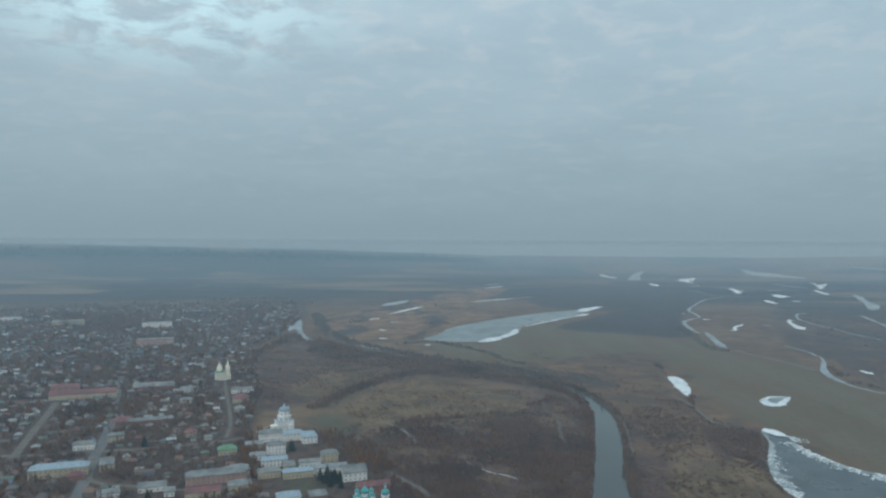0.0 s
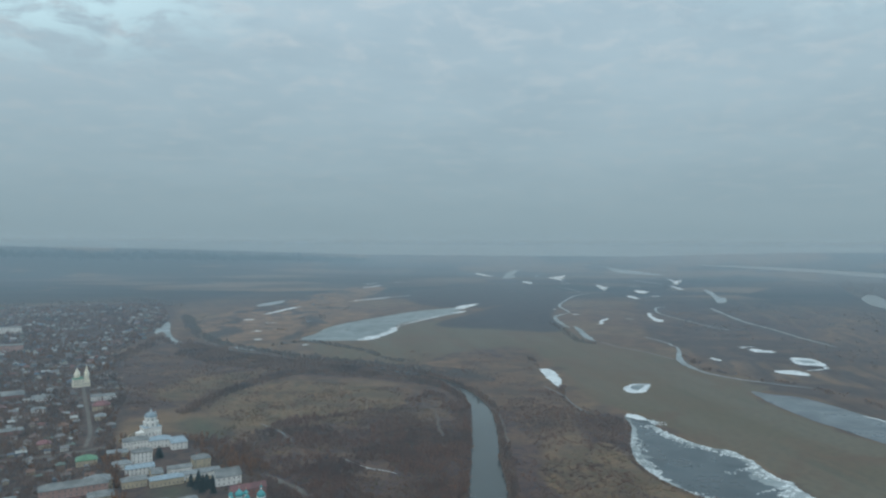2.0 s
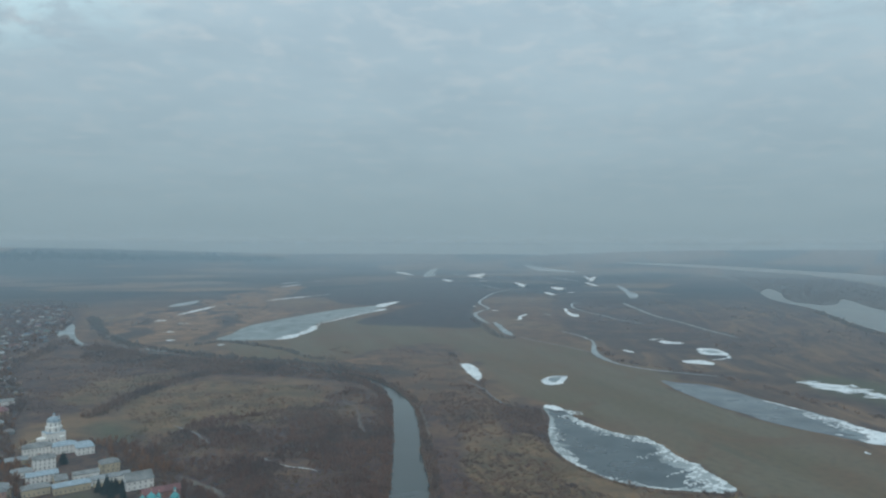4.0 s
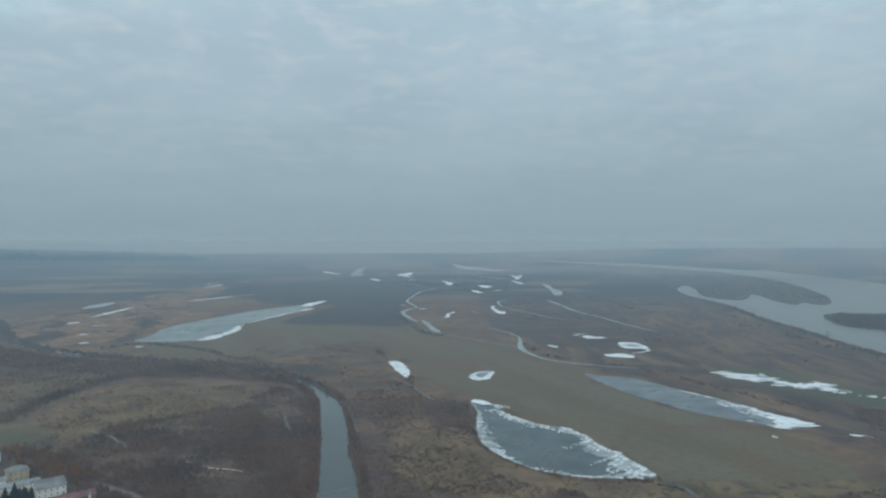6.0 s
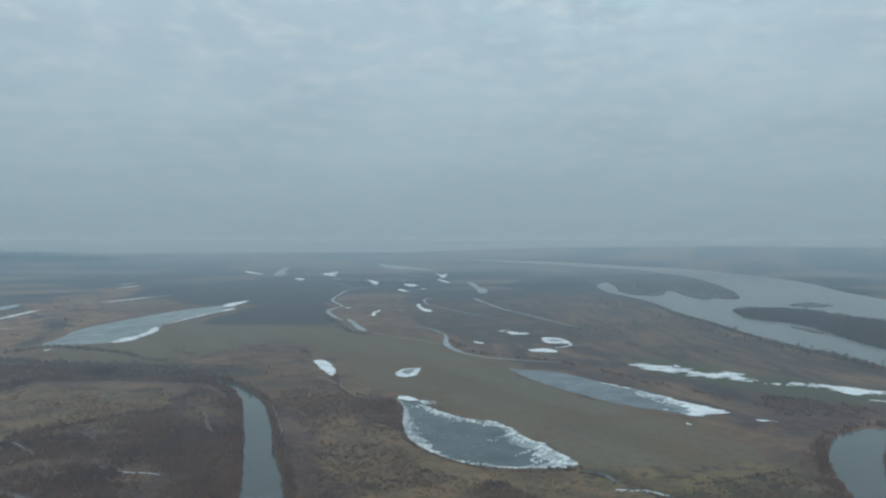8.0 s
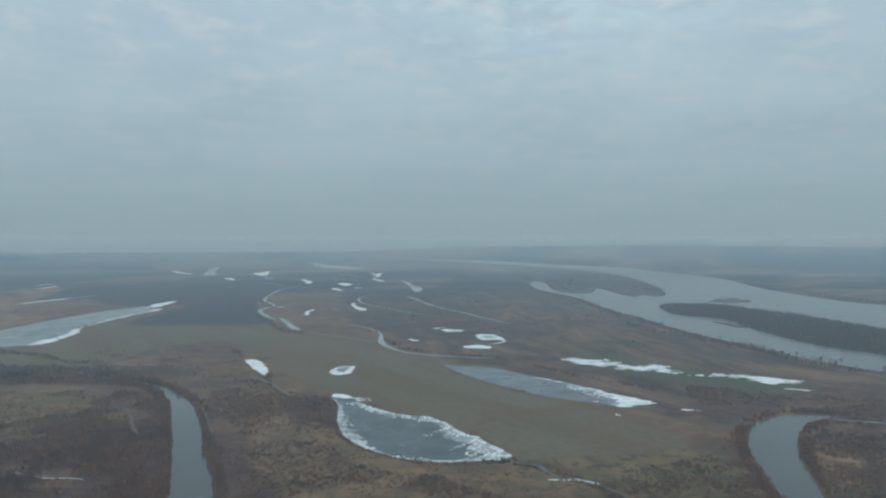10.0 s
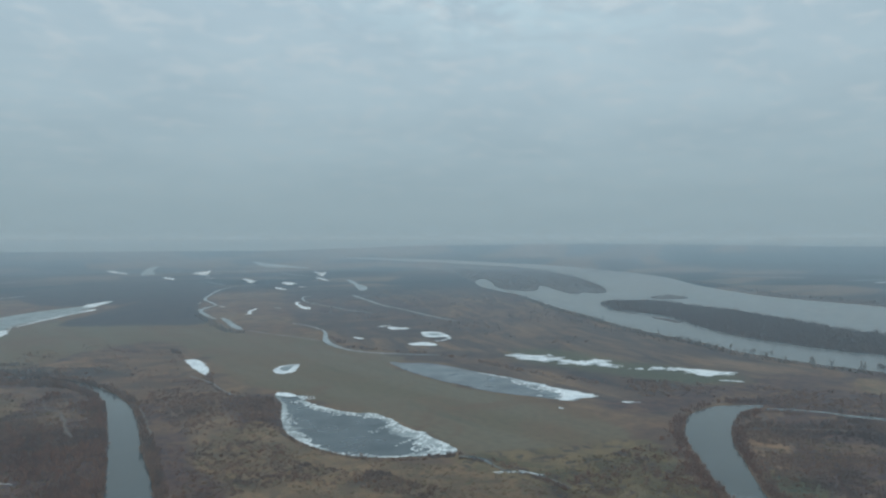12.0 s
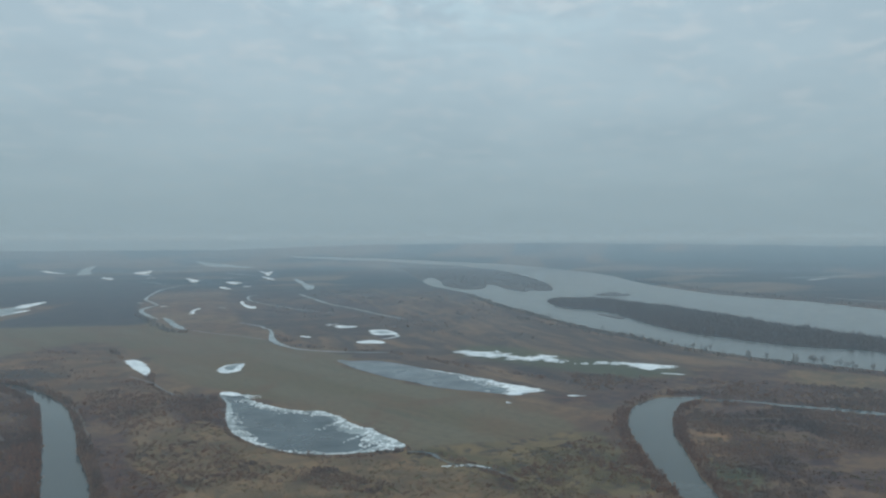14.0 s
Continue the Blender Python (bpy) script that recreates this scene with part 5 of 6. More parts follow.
for line, count in (([(1383, 1386), (1198, 1090), (1116, 922), (1037, 753), (998, 656)], 7), ([(986, 648), (960, 552), (933, 476)], 9), ([(933, 476), (925, 394), (935, 328), (929, 254)], 6),
                    ([(1266, 1358), (1153, 1103), (1099, 941)], 4), ([(311, 1021), (311, 994)], 2), ([(951, 347), (948, 333)], 3), ([(934, 309), (941, 262)], 3)):
    path = curve_through(line, False, 8)
    for _ in range(count):
        p = path[spare.randrange(len(path))]
        plant(p.x + spare.uniform(-7, 7), p.y + spare.uniform(-7, 7))

# single tall trees on the bank of the great river
for x, y in ((973, 634), (965, 608), (964, 593), (960, 581), (956, 541), (952, 530), (945, 506), (944, 500), (945, 492), (945, 479), (942, 342), (941, 338), (942, 334), (940, 330), (940, 313), (942, 308), (941, 298),
             (1154, 1103), (1138, 1037), (1117, 979), (1094, 928), (1071, 880), (1053, 845), (1028, 799), (1005, 756), (985, 712), (948, 656), (949, 651), (949, 645), (951, 640), (1060, 858), (1040, 822), (1015, 775), (993, 730), (968, 618)):
    plant(x + spare.uniform(-3, 3), y + spare.uniform(-3, 3))

# ---------------------------------------------------------------- the town
AXIS = 19.5
UX, UY = math.cos(radians(AXIS)), math.sin(radians(AXIS))
TOWN = [(-296, 472), (-1164, 1846), (-926, 1908), (-745, 2044), (-449, 2121), (-342, 1716), (-315, 1376), (-319, 1160), (-218, 858), (-191, 697), (-165, 603), (-139, 531), (-114, 475)]
TOWN_WEST = [(-421, 471), (-1294, 1444), (-1236, 1738), (-1164, 1846), (-296, 472)]


def road(pts, wide, label, mat=None):
    ROADS.append(np.array([tuple(p) for p in curve_through(pts, False, 6)]))
    return tagged(ribbon("road", pts, wide, 0.06 + 0.012 * len(ROADS), mat or ASPHALT, 0.3), label, "road", kind="structure")


road([(-248, 473), (-264, 517), (-288, 582), (-313, 657), (-374, 807), (-455, 998), (-580, 1301), (-714, 1634)], 9, "grey town street between gardens")
road([(-198, 646), (-209, 697), (-237, 782), (-263, 857), (-289, 935)], 3.6, "narrow earth street below the church", TRACK)
road([(-355, 581), (-369, 619), (-389, 672), (-402, 710), (-431, 786)], 7, "grey side street", TRACK)
road([(-700, 2009), (-536, 1583), (-431, 1306), (-378, 1158)], 8, "far grey street")
road([(-368, 587), (-333, 590), (-305, 600), (-260, 609), (-217, 626), (-177, 646)], 6, "earth lane between gardens", TRACK)
road([(-493, 784), (-435, 794), (-377, 813), (-323, 833), (-263, 857)], 6, "earth lane between gardens", TRACK)
road([(-288, 582), (-264, 529), (-220, 515), (-184, 509), (-142, 519)], 5, "earth lane between gardens", TRACK)
road([(-661, 1049), (-566, 1062), (-496, 1096), (-408, 1121), (-338, 1159)], 6, "far earth lane", TRACK)


def block(bm, x0, x1, y0, y1, z0, z1):
    v = [bm.verts.new((x, y, z)) for z in (z0, z1) for x, y in ((x0, y0), (x1, y0), (x1, y1), (x0, y1))]
    for f in ((3, 2, 1, 0), (4, 5, 6, 7), (0, 1, 5, 4), (1, 2, 6, 5), (2, 3, 7, 6), (3, 0, 4, 7)):
        bm.faces.new([v[i] for i in f])


def lathe(bm, profile, sides=12, at=(0, 0)):
    """A turned shape from (radius, height) pairs."""
    loops = []
    for r, z in profile:
        loops.append([bm.verts.new((at[0] + r * math.cos(2 * math.pi * (i + 0.5) / sides), at[1] + r * math.sin(2 * math.pi * (i + 0.5) / sides), z)) for i in range(sides)])
    for a, b in zip(loops, loops[1:]):
        for i in range(sides):
            bm.faces.new((a[i], a[(i + 1) % sides], b[(i + 1) % sides], b[i]))
    bm.faces.new(loops[-1])
    bm.faces.new(loops[0][::-1])


def roof_shape(bm, long, deep, high, rise, kind, eave=0.5, thick=0.22):
    """A gable or hipped roof with eaves, or a flat one with a low kerb."""
    a, b = long / 2 + eave, deep / 2 + eave
    if kind == "flat":
        block(bm, -a + 0.2, a - 0.2, -b + 0.2, b - 0.2, high, high + 0.4)
        return
    ridge = a if kind == "gable" else max(a - b * 0.9, 0.15)
    low = [(-a, -b, high - 0.15), (a, -b, high - 0.15), (a, b, high - 0.15), (-a, b, high - 0.15)]
    top = [(-ridge, 0, high + rise), (ridge, 0, high + rise)]
    up = [bm.verts.new((x, y, z + thick)) for x, y, z in low + top]
    dn = [bm.verts.new(p) for p in low + top]
    for f in ((0, 1, 5, 4), (1, 2, 5), (2, 3, 4, 5), (3, 0, 4)):
        if kind == "gable" and len(f) == 3:
            continue
        bm.faces.new([up[i] for i in f])
        bm.faces.new([dn[i] for i in reversed(f)])
    rim = (0, 1, 2, 3) if kind != "gable" else (0, 1, 5, 2, 3, 4)
    for i in range(len(rim)):
        p, q = rim[i], rim[(i + 1) % len(rim)]
        bm.faces.new((dn[p], dn[q], up[q], up[p]))


def building(name, long, deep, high, rise, kind, wall, roof, label, category="house", storeys=1, windows=3, chimneys=1, group=""):
    """A house: walls, roof, chimneys and windows, its front towards -y."""
    root = new(name)
    bm = bmesh.new()
    block(bm, -long / 2, long / 2, -deep / 2, deep / 2, 0, high)
    if kind == "gable":
        for s in (-1, 1):
            x = s * (long / 2 - 0.02)
            tri = [bm.verts.new((x, -deep / 2, high)), bm.verts.new((x, deep / 2, high)), bm.verts.new((x, 0, high + rise * 0.93))]
            bm.faces.new(tri if s > 0 else tri[::-1])
    part("wall", bm, wall, root)
    bm = bmesh.new()
    roof_shape(bm, long, deep, high, rise, kind)
    part("roof", bm, roof, root)
    for i in range(chimneys):
        bm = bmesh.new()
        x = long * (-0.22 + 0.5 * i / max(chimneys, 1))
        block(bm, x - 0.35, x + 0.35, deep * 0.1, deep * 0.1 + 0.7, high + rise * 0.4, high + rise + 0.9)
        block(bm, x - 0.43, x + 0.43, deep * 0.1 - 0.08, deep * 0.1 + 0.78, high + rise + 0.75, high + rise + 0.9)
        part("chimney", bm, BRICK, root)
    if windows:
        bm = bmesh.new()
        block(bm, -0.4, 0.4, -0.06, 0.06, 0, 1.25)
        pane = part("window", bm, GLASS, root)
        spots = []
        for s in range(storeys):
            z = 1.0 + s * (high / storeys)
            spots += [(long * ((i + 0.5) / windows - 0.5), -deep / 2 - 0.02, z, 0) for i in range(windows)]
            ends = max(1, round(windows * deep / long))
            spots += [(long / 2 + 0.02, deep * ((i + 0.5) / ends - 0.5), z, 90) for i in range(ends)]
        pane.matrix_basis = pose(*spots[0][:3], 0, 0, spots[0][3])
        for x, y, z, turn in spots[1:]:
            o = new("window", pane.data)
            o.parent = root
            o.matrix_basis = pose(x, y, z, 0, 0, turn)
    return tagged(root, label, category, group)


def stand(ob, spot, turn=AXIS, back=0.0, clear=0.0):
    """Sets a building down with the middle of its front at spot."""
    x, y = spot
    x, y = x - math.sin(radians(turn)) * back, y + math.cos(radians(turn)) * back
    ob.matrix_basis = pose(x, y, 0, 0, 0, turn)
    TAKEN.append((x, y, clear))
    return ob


def large(spot, long, deep, high, rise, kind, wall, roof, label, storeys=1, windows=6, chimneys=1, turn=AXIS, name="long_building"):
    ob = building(name, long, deep, high, rise, kind, wall, roof, label, "building", storeys, windows, chimneys)
    n = max(1, int(long / deep))
    stand(ob, spot, turn, deep / 2, deep * 0.62)
    for i in range(n):
        d = long * ((i + 0.5) / n - 0.5)
        TAKEN.append((ob.matrix_basis.translation.x + d * math.cos(radians(turn)), ob.matrix_basis.translation.y + d * math.sin(radians(turn)), deep * 0.7))
    return ob


large((-291, 534), 41, 12, 7, 3.0, "hip", CREAM, SKY_BLUE, "long yellow two-storey building with a pale tin roof", 2, 12, 2)
large((-275, 528), 12, 8, 3.5, 2.5, "hip", BRICK, RED_TIN, "brick house under a dark red tin roof", 1, 3)
large((-410, 803), 70, 14, 5.5, 4.0, "gable", CREAM, RED_TIN, "very long building with a faded red roof", 1, 16, 3)
large((-450, 839), 30, 12, 5.0, 3.5, "gable", PINK, RED_TIN, "long building with a faded red roof", 1, 8)
large((-292, 691), 52, 10, 4.0, 2.0, "gable", BRICK, TIN, "long low building with a pale metal roof", 1, 12)
large((-312, 684), 14, 14, 5.0, 3.5, "hip", PINK, RED_TIN, "house under a dull red roof", 1, 3)
large((-167, 523), 43, 13, 6.5, 3.0, "hip", PINK, TIN, "long pink two-storey building with a tin roof", 2, 12, 3)
large((-154, 534), 18, 12, 6.5, 3.0, "hip", CREAM, DARK_TIN, "yellow two-storey building with a grey roof", 2, 5)
large((-308, 605), 17, 11, 5.0, 2.0, "hip", WHITE, TIN, "pale green-white building with a tin roof", 1, 6)
large((-292, 630), 13, 10, 5.5, 2.0, "gable", CREAM, TIN, "cream house with a pale roof", 2, 4)
large((-180, 593), 15, 11, 4.5, 3.0, "hip", CREAM, GREEN_TIN, "cream house with a bright green tin roof", 1, 4)
large((-281, 773), 13, 10, 6.0, 2.0, "hip", WHITE, TIN, "white two-storey house with a grey roof", 2, 4)
large((-350, 854), 46, 20, 4.0, 3.5, "gable", BRICK, TIN, "wide shed under a pale metal roof", 1, 8)
large((-299, 833), 20, 12, 4.5, 3.5, "gable", WHITE, TIN, "white house with a pale steep roof", 1, 5)
large((-261, 548), 10, 13, 6.0, 4.0, "gable", CREAM, TIN, "tall cream house under a pale tin gable", 2, 3)
large((-207, 504), 19, 9, 4.0, 2.5, "gable", WHITE, TIN, "white house with a pale roof", 1, 5)
large((-232, 490), 14, 9, 4.0, 2.0, "gable", WHITE, TIN, "long white house with a pale roof", 1, 5)
large((-191, 495), 7, 12, 3.5, 1.5, "gable", WHITE, TIN, "narrow shed with a bright tin roof", 1, 2, 0)
large((-231, 647), 11, 9, 4.0, 3.0, "hip", CREAM, RED_TIN, "yellow house under a red-brown roof", 1, 4)
large((-595, 1465), 58, 16, 12, 1.5, "flat", WHITE, TIN, "white four-storey block of flats", 4, 12, 0)
large((-500, 1224), 60, 18, 10, 2.0, "flat", PINK, TIN, "pale brick three-storey block", 3, 12, 0)
large((-798, 1496), 60, 20, 9, 3.0, "gable", CREAM, TIN, "far pale building with a tin roof", 2, 10, 0)
large((-976, 1586), 40, 14, 8, 2.0, "flat", WHITE, TIN, "far white block of flats", 2, 8, 0)
large((-237, 838), 26, 10, 4.5, 2.0, "gable", WHITE, TIN, "white building with a bluish tin roof", 1, 8)
large((-224, 785), 17, 12, 5.5, 4.0, "hip", CREAM, RED_TIN, "yellow house under a steep red roof", 2, 5)
large((-213, 743), 10, 9, 4.0, 2.5, "hip", CREAM, DARK_TIN, "small cream house under a grey roof", 1, 3)
# the monastery on the edge of the terrace
large((-153, 635), 21, 12, 7.0, 2.6, "hip", WHITE, TIN, "long white monastery wing with a tin roof", 2, 8, 1)
large((-134, 637), 18, 11, 6.5, 2.6, "hip", WHITE, SKY_BLUE, "white monastery wing with a pale tin roof", 2, 6, 1)
large((-117, 629), 13, 20, 6.0, 3.0, "hip", WHITE, SKY_BLUE, "white monastery pavilion with a broad pale roof", 2, 4, 0)
large((-162, 612), 15, 12, 3.8, 1.6, "hip", CREAM, DARK_TIN, "low monastery house under a dark sheet roof", 1, 4, 0)
large((-139, 595), 15, 10, 8.5, 2.2, "hip", WHITE, TIN, "white three-storey monastery house", 3, 5, 1)
large((-150, 578), 13, 9, 4.5, 2.0, "hip", WHITE, DARK_TIN, "small white monastery house", 1, 4, 0)
large((-133, 563), 20, 9, 5.5, 2.0, "gable", WHITE, SKY_BLUE, "white monastery house with a pale roof", 2, 7, 1)
large((-130, 535), 17, 10, 5.0, 2.2, "hip", CREAM, TIN, "yellow monastery house with a tin roof", 1, 6, 1)
large((-108, 536), 23, 9, 5.0, 2.0, "hip", CREAM, SKY_BLUE, "long yellow monastery house with a pale roof", 1, 8, 1)
large((-118, 551), 8, 15, 4.5, 1.8, "gable", CREAM, TIN, "yellow monastery wing with a tin roof", 1, 3, 0)
large((-104, 562), 17, 8, 4.5, 1.6, "gable", WHITE, TIN, "white outbuilding with a tin roof", 1, 5, 0)
large((-86, 550), 26, 8, 4.0, 2.0, "gable", WHITE, DARK_TIN, "white outbuilding with a dark roof", 1, 7, 0)
large((-90, 575), 13, 11, 7.0, 2.5, "hip", CREAM, TIN, "square yellow house with a tin roof", 2, 4, 1)
large((-64, 530), 18, 16, 6.5, 4.0, "gable", WHITE, TIN, "white hall with a broad grey roof", 2, 5, 0)
large((-47, 502), 24, 9, 6.0, 2.5, "gable", BRICK, RED_TIN, "brick house with a dark red roof", 2, 7, 1)
large((-104, 485), 16, 11, 4.0, 2.5, "hip", WHITE, SKY_BLUE, "white house with a pale blue roof", 1, 4, 0)
large((-84, 488), 12, 12, 4.0, 2.5, "hip", BRICK, TIN, "house with a pale tin roof", 1, 3, 0)
large((-166, 491), 24, 10, 5.0, 2.5, "gable", CREAM, RED_TIN, "cream house with a rusty roof", 1, 6)
large((-144, 505), 16, 12, 5.0, 2.5, "hip", CREAM, TIN, "cream house with a tin roof", 1, 5)


def dome_on(root, at, r, z, mat, sides=12, neck=1.4, drum=True, scale=1.0):
    """A drum with an onion dome and a cross."""
    if drum:
        bm = bmesh.new()
        lathe(bm, [(r * 0.82, z), (r * 0.82, z + neck * r), (r * 0.95, z + neck * r), (r * 0.95, z + neck * r + 0.3)], sides, at)
        part("drum", bm, WHITE, root)
        z += neck * r + 0.3
    bm = bmesh.new()
    lathe(bm, [(r * 0.9, z), (r * 1.12, z + r * 0.35), (r * 1.1, z + r * 0.7), (r * 0.8, z + r * 1.1), (r * 0.35, z + r * 1.45), (r * 0.12, z + r * 1.85), (0.05, z + r * 2.1)], sides, at)
    dome = part("dome", bm, mat, root)
    bm = bmesh.new()
    top = z + r * 2.05
    h = max(r * 0.9, 1.2)
    block(bm, at[0] - 0.07, at[0] + 0.07, at[1] - 0.07, at[1] + 0.07, top, top + h)
    block(bm, at[0] - h * 0.28, at[0] + h * 0.28, at[1] - 0.06, at[1] + 0.06, top + h * 0.6, top + h * 0.6 + 0.14)
    ob = part("cross", bm, GILT, dome, "gilded cross")
    return dome


def arched_windows(root, spots):
    bm = bmesh.new()
    pts = [(-0.5, 0), (0.5, 0), (0.5, 1.7), (0.35, 2.1), (0, 2.3), (-0.35, 2.1), (-0.5, 1.7)]
    fr = [bm.verts.new((x, -0.06, z)) for x, z in pts]
    bk = [bm.verts.new((x, 0.1, z)) for x, z in pts]
    bm.faces.new(fr)
    for i in range(len(pts)):
        bm.faces.new((fr[i], bk[i], bk[(i + 1) % len(pts)], fr[(i + 1) % len(pts)]))
    me = None
    for x, y, z, turn in spots:
        if me is None:
            o = part("arched_window", bm, GLASS, root)
            me = o.data
        else:
            o = new("arched_window", me)
            o.parent = root
        o.matrix_basis = pose(x, y, z, 0, 0, turn)


def tiered_church(spot):
    """A tall white church in tiers under pale blue domes."""
    root = new("church")
    bm = bmesh.new()
    block(bm, -8, 8, -7, 7, 0, 9.5)
    block(bm, -8.4, 8.4, -7.4, 7.4, 9.5, 10.0)
    part("nave", bm, WHITE, root)
    bm = bmesh.new()
    lathe(bm, [(4.5, 0), (4.5, 5.5), (4.8, 5.5), (4.8, 5.9), (0.3, 7.2)], 12, (-10, -1))
    part("apse", bm, WHITE, root)
    bm = bmesh.new()
    lathe(bm, [(6.9, 9.9), (6.9, 14.0), (7.3, 14.0), (7.3, 14.5)], 8)
    part("middle_tier", bm, WHITE, root)
    bm = bmesh.new()
    lathe(bm, [(5.6, 14.5), (5.6, 18.0), (6.0, 18.0), (6.0, 18.4)], 8)
    part("upper_tier", bm, WHITE, root)
    bm = bmesh.new()
    lathe(bm, [(5.9, 18.4), (5.5, 20.2), (4.3, 21.6), (2.4, 22.5), (0.9, 22.9)], 8)
    part("cupola", bm, SKY_BLUE, root, "pale blue sheet-metal cupola")
    bm = bmesh.new()
    roof_shape(bm, 16, 14, 10.0, 1.6, "hip", 0.3)
    part("roof", bm, SKY_BLUE, root)
    bm = bmesh.new()
    block(bm, 2.5, 6.5, -9.5, -7, 0, 6.5)
    part("porch", bm, WHITE, root)
    dome_on(root, (0, 0), 1.0, 22.6, SKY_BLUE, 10, 1.2)
    dome_on(root, (3.6, -2.4), 0.9, 20.6, SKY_BLUE, 8, 1.2)
    spots = [(x, -7.02, 3.0, 0) for x in (-6, -3, 0)] + [(8.02, y, 3.0, 90) for y in (-4, 0, 4)]
    for r, z in ((6.9, 10.8), (5.6, 15.2)):
        d = r * math.cos(math.pi / 8) + 0.02
        spots += [(d * math.sin(radians(a)), -d * math.cos(radians(a)), z, a) for a in (0, 45, 90, -45)]
    arched_windows(root, spots)
    stand(root, spot, 30, 7, 14)
    root.scale = (0.94, 0.94, 1.0)
    return tagged(root, "tall white tiered church with pale blue domes", "church")


def five_domes(spot):
    """A white church with five turquoise domes."""
    root = new("church")
    bm = bmesh.new()
    block(bm, -7, 7, -6.5, 6.5, 0, 9)
    block(bm, -7.3, 7.3, -6.8, 6.8, 9, 9.5)
    block(bm, -14, -7, -5, 5, 0, 6)
    part("nave", bm, WHITE, root)
    bm = bmesh.new()
    lathe(bm, [(4.2, 0), (4.2, 5), (4.5, 5), (4.5, 5.4), (0.3, 6.8)], 12, (9.5, 0))
    part("apse", bm, WHITE, root)
    bm = bmesh.new()
    roof_shape(bm, 14, 13, 9.5, 1.4, "hip", 0.3)
    part("roof", bm, TURQUOISE, root)
    bm = bmesh.new()
    block(bm, -14.3, -7, -5.3, 5.3, 6, 6.4)
    part("refectory_roof", bm, TURQUOISE, root)
    dome_on(root, (0, 0), 2.5, 9.8, TURQUOISE, 14, 1.2)
    for x in (-4.8, 4.8):
        for y in (-4.3, 4.3):
            dome_on(root, (x, y), 1.5, 9.6, TURQUOISE, 12, 1.7)
    arched_windows(root, [(x, -6.52, 2.5, 0) for x in (-5, -1.7, 1.7, 5)] + [(x, -6.52, 6, 0) for x in (-5, -1.7, 1.7, 5)] + [(x, -5.02, 2.2, 0) for x in (-12, -9.5)])
    stand(root, spot, 12, 6, 15)
    return tagged(root, "white church with five turquoise domes", "church")


def bell_tower(spot):
    root = new("bell_tower")
    bm = bmesh.new()
    block(bm, -3, 3, -3, 3, 0, 6)
    block(bm, -3.3, 3.3, -3.3, 3.3, 6, 6.4)
    part("base", bm, WHITE, root)
    bm = bmesh.new()
    lathe(bm, [(2.7, 6.4), (2.7, 11), (3.1, 11), (3.1, 11.4)], 8)
    part("belfry", bm, WHITE, root)
    arched_windows(root, [(0, -2.52, 7.8, 0), (2.52, 0, 7.8, 90), (0, -3.02, 2, 0), (3.02, 0, 2, 90)])
    dome_on(root, (0, 0), 2.6, 11.4, TURQUOISE, 10, 0.5, False)
    dome_on(root, (0, 0), 0.8, 16.0, TURQUOISE, 8, 1.4)
    stand(root, spot, 12, 3, 6)
    return tagged(root, "slim white bell tower with a turquoise cap", "bell tower")


def twin_church(spot):
    """A cream church: a gabled nave with a tent-roofed tower beside it."""
    pale = plain("pale_cream_limewash", (0.80, 0.76, 0.62), 0.85, 0.1, 0.15)
    root = new("church")
    bm = bmesh.new()
    block(bm, -8, 4, -5.5, 5.5, 0, 10)
    part("nave", bm, pale, root)
    bm = bmesh.new()
    block(bm, 4, 11, -4, 4, 0, 7)
    part("porch", bm, pale, root)
    bm = bmesh.new()
    roof_shape(bm, 12, 11, 10, 3, "hip", 0.4)
    bmesh.ops.translate(bm, verts=bm.verts, vec=(-2, 0, 0))
    part("roof", bm, GREEN_TIN, root)
    bm = bmesh.new()
    lathe(bm, [(3.6, 10.5), (3.6, 15), (4.0, 15), (2.4, 18.5), (0.9, 21.5), (0.2, 24)], 8, (-3, 0))
    part("tent_roof", bm, pale, root)
    bm = bmesh.new()
    lathe(bm, [(2.9, 7), (2.9, 15.5), (3.2, 15.5), (1.4, 20), (0.2, 26)], 8, (7.5, 0))
    part("tower", bm, pale, root)
    arched_windows(root, [(x, -5.52, z, 0) for x in (-6, -3, 0, 3) for z in (2.2, 6.2)] + [(6, -4.02, 2.2, 0), (9, -4.02, 2.2, 0)])
    stand(root, spot, 25, 5.5, 15)
    return tagged(root, "pale cream church with a pointed tower", "church")


tiered_church((-147, 668))
five_domes((-49, 463))
bell_tower((-36, 468))
twin_church((-286, 916))


def garden_wall(a, b, high=1.8):
    a, b = Vector(a), Vector(b)
    root = new("monastery_wall")
    n = max(1, int((b - a).length / 6))
    for i in range(n):
        bm = bmesh.new()
        block(bm, 0, (b - a).length / n, -0.25, 0.25, 0, high)
        block(bm, -0.02, (b - a).length / n - 0.04, -0.4, 0.4, high, high + 0.25)
        p = a.lerp(b, i / n)
        ob = part("wall_bay", bm, CREAM, root)
        d = b - a
        ob.matrix_basis = pose(p.x, p.y, 0, 0, 0, math.degrees(math.atan2(d.y, d.x)))
    return tagged(root, "old whitewashed garden wall of the monastery", "wall")


garden_wall((-174, 660), (-163, 691))
garden_wall((-82, 570), (-75, 553))
garden_wall((-96, 542), (-74, 548), 2.2)

GROVE = [(-818, 1548), (-861, 1690), (-832, 1774), (-719, 1671), (-640, 1493), (-655, 1397), (-701, 1378)]
